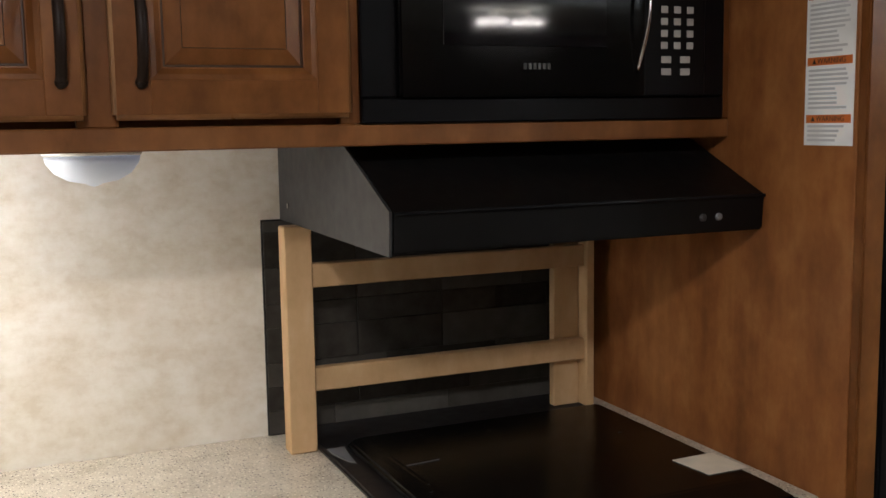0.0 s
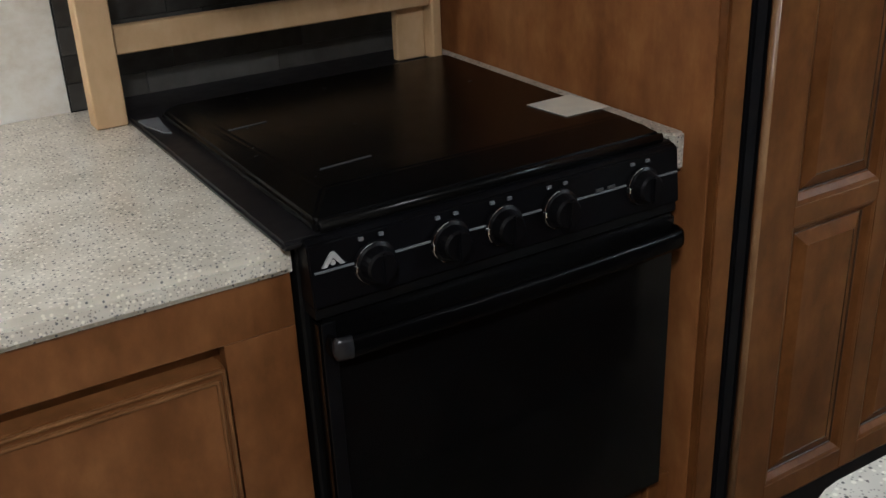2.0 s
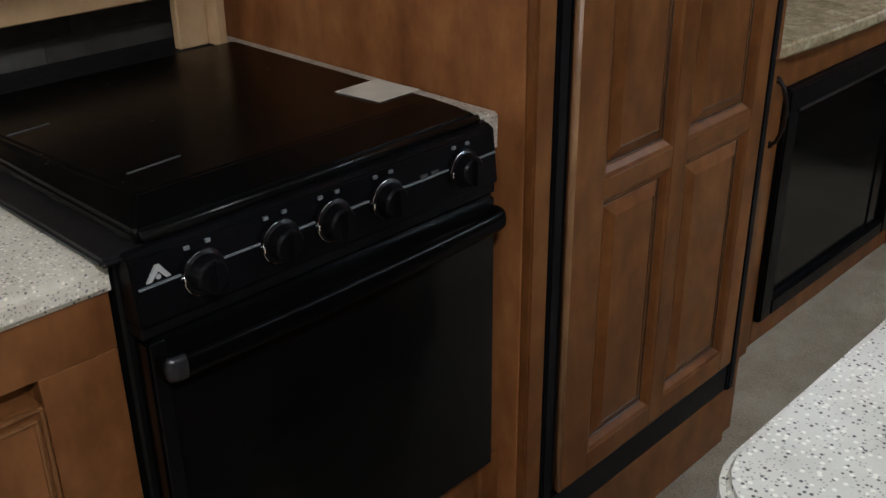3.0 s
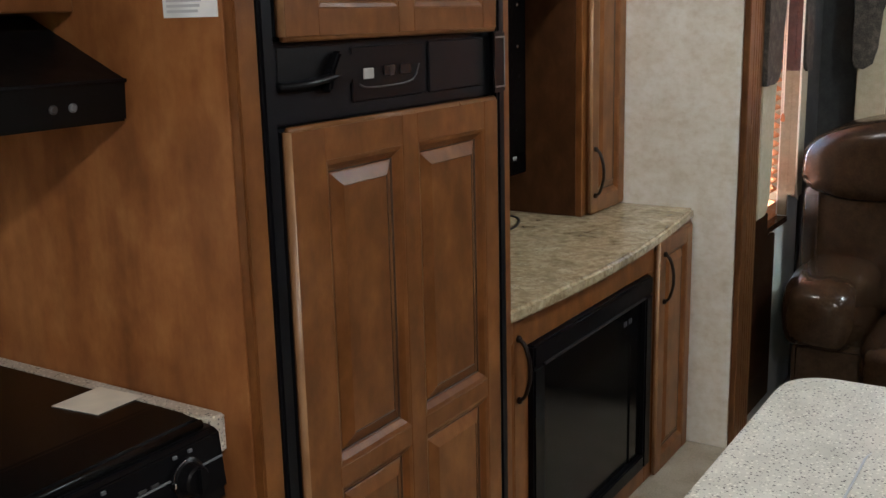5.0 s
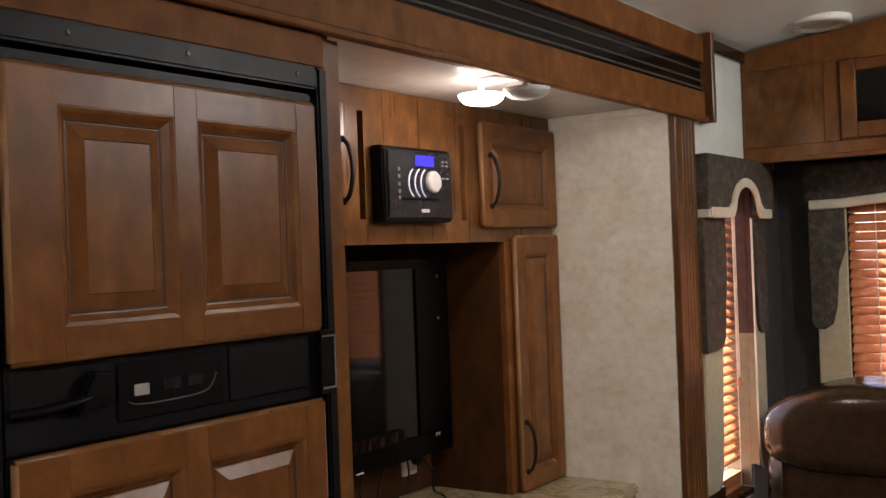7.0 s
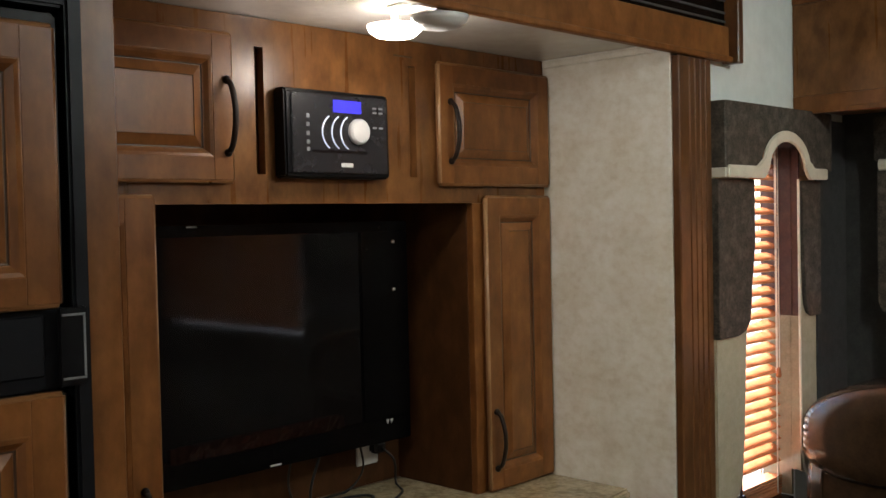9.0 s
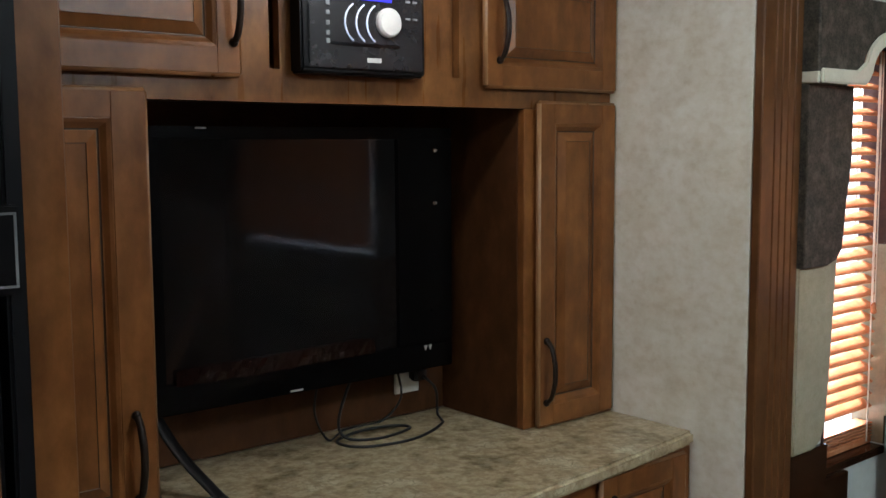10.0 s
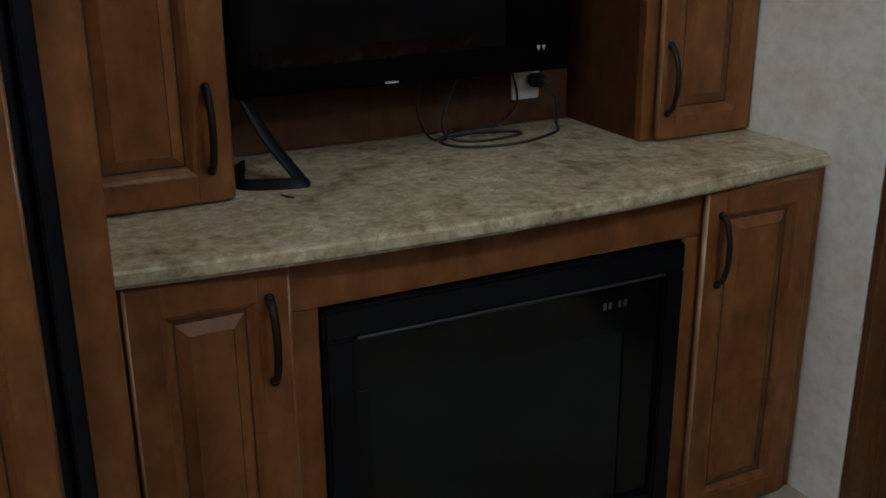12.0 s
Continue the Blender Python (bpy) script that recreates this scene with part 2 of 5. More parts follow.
M_BEZEL.node_tree.nodes["Principled BSDF"].inputs["Specular IOR Level"].default_value = 0.08
M_GREY = plastic("grey_painted_steel", (0.05, 0.05, 0.05), 0.4)
M_STEEL = plastic("dull_steel", (0.16, 0.17, 0.18), 0.35)
M_PLATE = plastic("dark_grey_steel", (0.036, 0.037, 0.040), 0.45)
M_SILVER = plastic("silver_plastic", (0.44, 0.44, 0.43), 0.3)
M_RIM = plastic("charcoal_rim", (0.011, 0.0105, 0.0115), 0.42)
M_HANDLE = plastic("satin_black_handle", (0.016, 0.016, 0.018), 0.30)
M_LID = plastic("black_lid_paint", (0.003, 0.003, 0.003), 0.24, 0.3)
M_LID.node_tree.nodes["Principled BSDF"].inputs["Specular IOR Level"].default_value = 0.16
M_WHITE = plastic("white_plastic", (0.72, 0.71, 0.66), 0.45)
M_LABEL = plastic("white_label_paper", (0.82, 0.86, 0.88), 0.5)
M_NOTE = plastic("cream_note_paper", (0.70, 0.66, 0.55), 0.7)
M_ORANGE = material("orange_ink", (0.62, 0.17, 0.03), 0.6)
M_RED = material("dull_red_ink", (0.36, 0.05, 0.04), 0.6)
M_INK = material("grey_ink", (0.22, 0.22, 0.23), 0.6)
M_TEXT = material("pale_grey_print", (0.58, 0.62, 0.66), 0.6)
M_FACE = plastic("graphite_face", (0.012, 0.012, 0.014), 0.26)
M_BLACKINK = material("black_ink", (0.05, 0.03, 0.02), 0.6)
M_BRONZE = plastic("dark_bronze_pull", (0.016, 0.010, 0.007), 0.42)
M_CHROME = material("chrome", (0.7, 0.7, 0.7), 0.15, 1.0)
M_FROST = plastic("frosted_glass", (0.55, 0.56, 0.56), 0.3)
M_FILM = plastic("reddish_film", (0.020, 0.008, 0.006), 0.12, 0.4)
M_RUBBER = plastic("black_cable", (0.010, 0.010, 0.010), 0.5)
M_SLAT = wood("cherry_blind_slat", (0.42, 0.140, 0.055), (0.58, 0.235, 0.100), (0.70, 0.345, 0.170), "x", 0.18)
M_TAPE = plastic("cream_cord", (0.66, 0.58, 0.46), 0.7)


def glow(name, colour, strength):
    m = material(name, colour, 0.4)
    b = m.node_tree.nodes["Principled BSDF"]
    b.inputs["Emission Color"].default_value = (*colour, 1)
    b.inputs["Emission Strength"].default_value = strength
    return m


M_LIT = glow("lit_glass", (1.0, 0.90, 0.76), 3.6)
# Glass of the unlit bowl, with a faint glow added to lighten it.
M_PUCK = glow("unlit_glass_faint_glow", (0.66, 0.73, 0.80), 0.03)
M_BLUE = glow("blue_display", (0.05, 0.035, 1.0), 0.26)
M_BLUE.node_tree.nodes["Principled BSDF"].inputs["Base Color"].default_value = (0.01, 0.01, 0.04, 1)
M_RING = glow("backlit_ring", (0.75, 0.80, 0.95), 0.05)


def glass():
    m = material("window_glass", (1, 1, 1), 0.02)
    m.node_tree.nodes["Principled BSDF"].inputs["Transmission Weight"].default_value = 1.0
    return m


M_GLASS = glass()


def tile_stone():
    m = material("slate_tile", (0.06, 0.06, 0.055), 0.45)
    info = node(m, "ShaderNodeObjectInfo")
    n = noise_of(m, coords(m, (1, 1, 1), 4.0), 28.0, 5.0)
    tone = ramp(m, info.outputs["Random"], [(0.0, (0.020, 0.017, 0.013)), (0.45, (0.048, 0.041, 0.033)), (0.75, (0.095, 0.092, 0.082)), (1.0, (0.19, 0.187, 0.175))])
    shade(m, mix(m, tone, ramp(m, n, [(0.3, (0.02, 0.018, 0.015)), (0.7, (0.09, 0.088, 0.08))]), 0.4))
    bump(m, n, 0.5, 0.002)
    return m


M_TILE = tile_stone()
for gloss in (M_WOOD, M_WOODX, M_PANEL, M_SIDE, M_EDGE, M_CAB, M_FLUTE):
    gloss.node_tree.nodes["Principled BSDF"].inputs["Specular IOR Level"].default_value = 0.27
for semi in (M_ENAMEL,):
    semi.node_tree.nodes["Principled BSDF"].inputs["Specular IOR Level"].default_value = 0.26
for dull in (M_FASCIA, M_NICHE, M_BRONZE, M_BLACK, M_MATTEBLACK, M_FRIDGEBLACK, M_TILE):
    dull.node_tree.nodes["Principled BSDF"].inputs["Specular IOR Level"].default_value = 0.15



# ---- mesh helpers ----
def bx(bm, x0, x1, y0, y1, z0, z1, bev=0.0015, seg=1):
    r = bmesh.ops.create_cube(bm, size=1.0, matrix=Matrix.Translation(((x0 + x1) / 2, (y0 + y1) / 2, (z0 + z1) / 2)) @ Matrix.Diagonal((abs(x1 - x0), abs(y1 - y0), abs(z1 - z0), 1)))
    if bev:
        edges = list({e for v in r["verts"] for e in v.link_edges})
        bmesh.ops.bevel(bm, geom=edges, offset=min(bev, 0.45 * min(abs(x1 - x0), abs(y1 - y0), abs(z1 - z0))), segments=seg, affect="EDGES", clamp_overlap=True)


def box(*args, **kw):
    bm = bmesh.new()
    bx(bm, *args, **kw)
    return bm


def boxes(*rows, bev=0.0015, seg=1):
    bm = bmesh.new()
    for r in rows:
        bx(bm, *r, bev=bev, seg=seg)
    return bm


def prism(points, axis, a, b, bev=0.0):
    """A solid with the outline points, pushed from a to b along an axis. Points are (y, z) for x, (x, z) for y, (x, y) for z."""
    bm = bmesh.new()
    put = {"x": lambda p, d: (d, p[0], p[1]), "y": lambda p, d: (p[0], d, p[1]), "z": lambda p, d: (p[0], p[1], d)}[axis]
    low = [bm.verts.new(put(p, a)) for p in points]
    top = [bm.verts.new(put(p, b)) for p in points]
    bm.faces.new(low)
    bm.faces.new(top[::-1])
    for i in range(len(points)):
        j = (i + 1) % len(points)
        bm.faces.new((low[j], low[i], top[i], top[j]))
    bmesh.ops.recalc_face_normals(bm, faces=bm.faces)
    if bev:
        bmesh.ops.bevel(bm, geom=list(bm.edges), offset=bev, segments=2, affect="EDGES", clamp_overlap=True)
    return bm


def lathe(profile, place, axis="z", seg=24):
    """A turned shape: profile of (radius, distance along the axis)."""
    bm = bmesh.new()
    turn = {"z": Matrix(), "y": Euler((radians(90), 0, 0)).to_matrix().to_4x4(), "x": Euler((0, radians(90), 0)).to_matrix().to_4x4()}[axis]
    m = Matrix.Translation(place) @ turn
    rings = []
    for r, d in profile:
        rings.append([bm.verts.new(m @ Vector((r * math.cos(2 * math.pi * k / seg), r * math.sin(2 * math.pi * k / seg), d))) for k in range(seg)])
    for p, q in zip(rings, rings[1:]):
        for k in range(seg):
            bm.faces.new((p[k], p[(k + 1) % seg], q[(k + 1) % seg], q[k]))
    bm.faces.new(rings[0][::-1])
    bm.faces.new(rings[-1])
    bmesh.ops.recalc_face_normals(bm, faces=bm.faces)
    return bm


def sweep(points, width, thick=None, seg=8, bm=None):
    """A round or oval bar along a line of points."""
    bm = bm or bmesh.new()
    thick = thick or width
    pts = [Vector(p) for p in points]
    rings, side = [], None
    for i, p in enumerate(pts):
        d = (pts[min(i + 1, len(pts) - 1)] - pts[max(i - 1, 0)]).normalized()
        if side is None:
            side = d.cross(Vector((0, 0, 1)) if abs(d.z) < 0.9 else Vector((0, 1, 0))).normalized()
        side = (side - d * side.dot(d)).normalized()
        up = d.cross(side)
        rings.append([bm.verts.new(p + side * (width / 2 * math.cos(2 * math.pi * k / seg)) + up * (thick / 2 * math.sin(2 * math.pi * k / seg))) for k in range(seg)])
    for p, q in zip(rings, rings[1:]):
        for k in range(seg):
            bm.faces.new((p[k], p[(k + 1) % seg], q[(k + 1) % seg], q[k]))
    bm.faces.new(rings[0][::-1])
    bm.faces.new(rings[-1])
    bmesh.ops.recalc_face_normals(bm, faces=bm.faces)
    return bm


def spline(points, steps=8):
    """A smooth line through the points."""
    p = [Vector(q) for q in points]
    out = []
    for i in range(len(p) - 1):
        a, b, c, d = p[max(i - 1, 0)], p[i], p[i + 1], p[min(i + 2, len(p) - 1)]
        for k in range(steps):
            t = k / steps
            out.append(0.5 * ((2 * b) + (c - a) * t + (2 * a - 5 * b + 4 * c - d) * t * t + (3 * b - a - 3 * c + d) * t ** 3))
    return out + [p[-1]]


def mesh_of(name, bm, mat, smooth=False):
    me = bpy.data.meshes.new(name)
    if smooth:
        for f in bm.faces:
            f.smooth = True
    bm.to_mesh(me)
    bm.free()
    me.materials.append(mat)
    return me


def solid(name, bm, mat, label="", category="", group="", kind="", smooth=False):
    """A top-level thing made of one mesh."""
    return tagged(new(name, mesh_of(name, bm, mat, smooth)), label, category, group, kind)


def thing(name, place, label, category, group="", kind=""):
    ob = new(name)
    ob.empty_display_size = 0.05
    ob.matrix_basis = Matrix.Translation(place)
    return tagged(ob, label, category, group, kind)


def part(name, bm, mat, parent, label="", smooth=False):
    ob = new(name, mesh_of(name, bm, mat, smooth))
    ob.parent = parent
    if parent.parent is None:
        ob.matrix_parent_inverse = parent.matrix_basis.inverted()
    return tagged(ob, label)


def shaped(name, me, place, parent):
    """A piece on shared mesh data, put under a piece of the setting."""
    ob = new(name, me)
    ob.parent = parent
    if parent.parent is None:
        ob.matrix_parent_inverse = parent.matrix_basis.inverted()
    ob.location = place
    return ob


def words(text, size, mat, name, parent, m):
    """Lettering in the built-in font, turned into a mesh."""
    cu = bpy.data.curves.new(name, "FONT")
    cu.body, cu.size, cu.extrude, cu.align_x, cu.align_y = text, size, 0.0002, "CENTER", "CENTER"
    tmp = bpy.data.objects.new(name, cu)
    me = bpy.data.meshes.new_from_object(tmp)
    bpy.data.objects.remove(tmp)
    me.transform(m)
    me.materials.clear()
    me.materials.append(mat)
    ob = new(name, me)
    ob.parent = parent
    if parent.parent is None:
        ob.matrix_parent_inverse = parent.matrix_basis.inverted()
    return ob


# ---- setting ----
solid("ground", box(-2000, 2000, -2000, 2000, -0.92, -0.9, bev=0), M_GROUND, "grey gravel lot outside the trailer", "ground", kind="structure")
solid("floor", box(-1.3, 4.75, -1.7, 2.24, 0.0, 0.045, bev=0), M_CARPET, "beige speckled carpet over the trailer floor", "floor", kind="structure")
solid("wall_slide_back", box(0.0, 3.80, 2.24, 2.29, 0.045, 2.0, bev=0), M_PAPER, "mottled beige wallpaper behind the kitchen counter", "wall", kind="structure")
solid("wall_slide_west", box(0.0, 0.05, 1.50, 2.24, 0.045, 1.975, bev=0), M_PAPER, "mottled beige wallpaper closing the slide-out", "wall", kind="structure")
end_wall = solid("wall_slide_east", box(3.738, 3.80, 1.462, 2.24, 0.045, 1.975, bev=0.001), M_PAPER, "mottled beige wallpaper on the slide-out end wall", "wall", kind="structure")
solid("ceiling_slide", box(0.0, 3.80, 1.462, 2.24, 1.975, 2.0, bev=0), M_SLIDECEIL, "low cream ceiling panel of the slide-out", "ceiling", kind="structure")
WX0, WX1, WZ0, WZ1 = 4.06, 4.392, 0.70, 1.76
solid("wall_north", boxes((-1.3, 3.80, 1.462, 1.50, 2.0, 2.5), (-1.3, 0.0, 1.462, 1.50, 0.045, 2.0), (3.805, WX0, 1.462, 1.55, 0.045, 2.5), (WX1, 4.75, 1.462, 1.55, 0.045, 2.5), (WX0, WX1, 1.462, 1.55, 0.045, WZ0), (WX0, WX1, 1.462, 1.55, WZ1, 2.5), bev=0), M_PLAINWALL, "pale wallboard side wall round the slide-out", "wall", kind="structure")
RY0, RY1, RZ0, RZ1 = 0.35, 1.21, 0.95, 1.70
SY0, SY1 = -1.45, -0.22
solid("wall_east", boxes((4.75, 4.80, RY1, 1.55, 0.0, 2.5), (4.75, 4.80, -1.75, SY0, 0.0, 2.5), (4.75, 4.80, SY1, RY0, 0.0, 2.5), (4.75, 4.80, RY0, RY1, 0.0, RZ0), (4.75, 4.80, RY0, RY1, RZ1, 2.5), (4.75, 4.80, SY0, SY1, 0.0, RZ0), (4.75, 4.80, SY0, SY1, RZ1, 2.5), bev=0), M_DARKWALL, "dark charcoal rear wall below the overhead cabinet", "wall", kind="structure")
solid("wall_west", box(-1.35, -1.3, -1.75, 1.50, 0.0, 2.5, bev=0), M_PAPER, "plain beige wallpapered wall", "wall", kind="structure")
solid("wall_south", boxes((-1.3, 4.185, -1.75, -1.7, 0.0, 2.5), (4.280, 4.75, -1.75, -1.7, 0.0, 2.5), (4.185, 4.280, -1.75, -1.7, 0.0, 1.10), (4.185, 4.280, -1.75, -1.7, 1.39, 2.5), bev=0), M_NICHE, "plain dark-stained wood panelled wall", "wall", kind="structure")
solid("ceiling", prism([(1.50, 2.222), (0.25, 2.372), (-0.35, 2.372), (-0.5, 2.35), (-0.5, 1.97), (-1.7, 1.97), (-1.7, 2.5), (1.50, 2.5)], "x", -1.3, 4.75), M_CEIL, "white vinyl ceiling rising towards the middle", "ceiling", kind="structure")

# fascia over the slide-out opening
header = solid("slide_header", box(0.0, 3.985, 1.437, 1.460, 1.945, 2.035, bev=0.002), M_FASCIA, "stained wood fascia board over the slide-out opening", "trim", kind="structure")
part("upper_board", box(0.0, 3.985, 1.437, 1.460, 2.128, 2.212, bev=0.002), M_FASCIA, header)
part("infill_board", box(0.0, 2.255, 1.437, 1.460, 2.0355, 2.1275, bev=0.002), M_FASCIA, header)
part("inlay", box(2.256, 3.985, 1.449, 1.460, 2.0355, 2.1275, bev=0.001), M_ENAMEL, header, "glossy black inlay strip")
for z in (2.049, 2.072, 2.104):
    part("inlay_line", sweep([(2.257, 1.4475, z), (3.984, 1.4475, z)], 0.004, 0.006, 6), M_GREY, header, "thin grey raised line")
part("end_cap", box(3.986, 4.012, 1.410, 1.460, 1.94, 2.222, bev=0.003), M_FLUTE, header)
part("lip", box(0.0, 3.985, 1.425, 1.4365, 1.941, 1.957, bev=0.003), M_FASCIA, header)

# fluted board beside the slide-out
fl = [(3.739, 1.459), (3.739, 1.442), (3.742, 1.439)]
for g in (3.788, 3.814, 3.839, 3.864):
    fl += [(g - 0.0035, 1.439), (g - 0.0020, 1.4405), (g, 1.4455), (g + 0.0020, 1.4405), (g + 0.0035, 1.439)]
fl += [(3.890, 1.439), (3.893, 1.442), (3.893, 1.459)]
solid("fluted_trim", prism(fl, "z", 0.046, 1.940), M_FLUTE, "tall fluted stained-wood board at the slide-out edge", "trim", kind="structure")
solid("crown_trim", box(4.0125, 4.398, 1.442, 1.461, 2.178, 2.219, bev=0.004, seg=2), M_DARKWOOD, "dark stained crown strip under the ceiling", "trim", kind="structure")
solid("slide_edge_trim", box(3.728, 3.737, 1.464, 1.855, 1.952, 1.968, bev=0.002), M_PAPER, "thin papered bead under the slide-out ceiling", "trim", kind="structure")


# ---- cabinet joinery ----
PROFILE = ((-0.0005, 0.0012), (0.0015, 0.0010), (0.0075, 0.0030), (0.0155, 0.0104), (0.0172, 0.0108), (0.0186, 0.0128), (0.0204, 0.0128), (0.0216, 0.0116), (0.0410, 0.0030), (0.0421, 0.0043), (0.0437, 0.0043))
def panel_mesh(a, b, lo, hi, yf):
    bm = bmesh.new()
    rings = []
    for inset, dy in PROFILE:
        rings.append([bm.verts.new((px, yf + dy, pz)) for px, pz in ((a + inset, lo + inset), (b - inset, lo + inset), (b - inset, hi - inset), (a + inset, hi - inset))])
    for n, (p, q) in enumerate(zip(rings, rings[1:])):
        for e in range(4):
            f = bm.faces.new((p[e], p[(e + 1) % 4], q[(e + 1) % 4], q[e]))
            f.material_index = 1 if n in (4, 5, 8) else 0
    bm.faces.new(rings[-1])
    bmesh.ops.recalc_face_normals(bm, faces=bm.faces)
    return bm


def framed_front(parent, uprights, levels, x0, x1, z0, z1, yf, deep):
    """Stiles, rails, edge beads and raised panels under a door slab."""
    for a, b in uprights:
        part("stile", box(a, b, yf, yf + deep, z0, z1, bev=0.0009), M_WOOD, parent)
    for (a0, a), (b, b1) in zip(uprights, uprights[1:]):
        for lo, hi in levels:
            part("rail", box(a, b, yf + 0.0003, yf + deep, lo, hi, bev=0.0006), M_WOODX, parent)
        for (l0, lo), (hi, h1) in zip(levels, levels[1:]):
            p = part("panel", panel_mesh(a, b, lo, hi, yf), M_WOOD, parent)
            p.data.materials.append(M_GLAZE)
    rim = [(x0, z0), (x1, z0), (x1, z1), (x0, z1), (x0, z0)]
    for k, ((ax, az), (cx, cz)) in enumerate(zip(rim, rim[1:])):
        # Left bead (k 3) is painted lighter, as if catching light; others stay plain.
        part("edge_bead", sweep([(ax, yf + 0.007, az), (cx, yf + 0.007, cz)], 0.011, 0.014, 8), M_LITBEAD if k == 3 else M_EDGE, parent, smooth=True)


def raised_door(parent, x0, x1, z0, z1, yf, name="door", stile=0.044, deep=0.017, label="", stiles=None):
    """A framed door facing -y with one raised panel."""
    door = part(name, box(x0 + 0.002, x1 - 0.002, yf + deep, yf + deep + 0.003, z0 + 0.002, z1 - 0.002, bev=0), M_WOOD, parent, label)
    near, far = stiles or (stile, stile)
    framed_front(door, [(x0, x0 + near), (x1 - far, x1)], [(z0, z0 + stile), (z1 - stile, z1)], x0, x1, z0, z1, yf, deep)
    return door


def pull(parent, x, z0, z1, yf):
    """A bowed dark bronze pull with two feet."""
    h = z1 - z0
    pts = spline([(x, yf - 0.004, z1 - 0.002), (x, yf - 0.018, z1 - 0.10 * h), (x, yf - 0.029, z1 - 0.33 * h), (x, yf - 0.031, z0 + 0.5 * h), (x, yf - 0.029, z0 + 0.33 * h), (x, yf - 0.018, z0 + 0.10 * h), (x, yf - 0.004, z0 + 0.002)], 5)
    bm = sweep(pts, 0.014, 0.009, 8)
    for z in (z0 + 0.002, z1 - 0.002):
        bmesh.ops.create_uvsphere(bm, u_segments=10, v_segments=6, radius=0.0085, matrix=Matrix.Translation((x, yf - 0.003, z)))
    return part("handle", bm, M_BRONZE, parent, "dark bronze bow handle", smooth=True)


# ---- kitchen counter run ----
base = thing("base_cabinet", (0.49, 1.9, 0.045), "stained wood kitchen base cabinet with moulded door", "cabinet")
part("body", box(0.052, 0.922, 1.545, 2.238, 0.046, 0.897, bev=0.001), M_WOOD, base)
for name, row in (("rail", (0.052, 0.922, 1.522, 1.5445, 0.826, 0.8965)), ("stile", (0.832, 0.922, 1.5225, 1.5445, 0.13, 0.8255)), ("stile", (0.052, 0.33, 1.5225, 1.5445, 0.13, 0.8255))):
    part(name, box(*row, bev=0.001), M_CAB, base)
dr = part("door", prism([(0.335, 0.14), (0.827, 0.14), (0.827, 0.807), (0.335, 0.807)], "y", 1.509, 1.544, 0.004), M_CAB, base)
part("moulding", box(0.345, 0.817, 1.504, 1.5085, 0.150, 0.797, bev=0.003, seg=2), M_CAB, dr)
for off, dy in ((0.004, 1.5085), (0.013, 1.5045)):
    rim = [(0.335 + off, 0.14 + off), (0.827 - off, 0.14 + off), (0.827 - off, 0.807 - off), (0.335 + off, 0.807 - off), (0.335 + off, 0.14 + off)]
    for (ax, az), (cx, cz) in zip(rim, rim[1:]):
        part("edge_bead", sweep([(ax, dy, az), (cx, dy, cz)], 0.006, 0.006, 8), M_EDGE, dr)
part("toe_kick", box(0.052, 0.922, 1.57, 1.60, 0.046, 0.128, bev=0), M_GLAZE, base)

bm = prism([(0.052, 2.238), (0.052, 1.508), (0.923, 1.508), (0.923, 2.238)], "z", 0.8975, 0.931)
bmesh.ops.bevel(bm, geom=[e for e in bm.edges if all(abs(v.co.y - 1.508) < 1e-4 for v in e.verts)], offset=0.009, segments=4, affect="EDGES")
solid("countertop", bm, M_COUNTER, "speckled beige solid-surface kitchen countertop", "countertop")
bm = prism([(1.494, 2.238), (1.494, 1.522), (1.50, 1.512), (1.510, 1.508), (1.524, 1.508), (1.524, 2.238)], "z", 0.8905, 0.946, 0.004)
solid("filler_strip", bm, M_COUNTER, "narrow speckled counter strip beside the stove", "countertop")

# stove
stove = thing("stove", (1.21, 1.78, 0.372), "black gas range with closed lid and five knobs", "stove")
part("body", box(0.928, 1.490, 1.515, 2.08, 0.372, 0.930, bev=0.003), M_MATTEBLACK, stove)
part("rim", boxes((0.907, 1.491, 1.497, 2.228, 0.9315, 0.943), bev=0.004, seg=2), M_RIM, stove)
bm = bmesh.new()
lo = [bm.verts.new((x, y, 0.9435)) for x, y in ((0.947, 1.500), (1.476, 1.500), (1.476, 2.062), (0.947, 2.062))]
mid = [bm.verts.new((x, y, 0.957)) for x, y in ((0.950, 1.504), (1.473, 1.504), (1.473, 2.058), (0.950, 2.058))]
top = [bm.verts.new((x, y, 0.967)) for x, y in ((0.995, 1.572), (1.458, 1.572), (1.458, 2.042), (0.970, 2.042))]
for p, q in ((lo, mid), (mid, top)):
    for k in range(4):
        bm.faces.new((p[k], p[(k + 1) % 4], q[(k + 1) % 4], q[k]))
bm.faces.new(top)
bm.faces.new(lo[::-1])
bmesh.ops.recalc_face_normals(bm, faces=bm.faces)
bmesh.ops.bevel(bm, geom=list(bm.edges), offset=0.004, segments=2, affect="EDGES")
lid = part("lid", bm, M_LID, stove, "glossy black folding lid")
for x, y, w in ((1.02, 1.632, 0.075), (0.985, 1.86, 0.06)):
    part("pressed_mark", sweep([(x, y, 0.9672), (x + w, y + 0.006, 0.9672)], 0.004, 0.0025, 6), M_GREY, lid)
part("lid_lip", sweep([(0.955, 1.4985, 0.951), (1.468, 1.4985, 0.951)], 0.009, 0.014, 8), M_LID, lid, smooth=True)
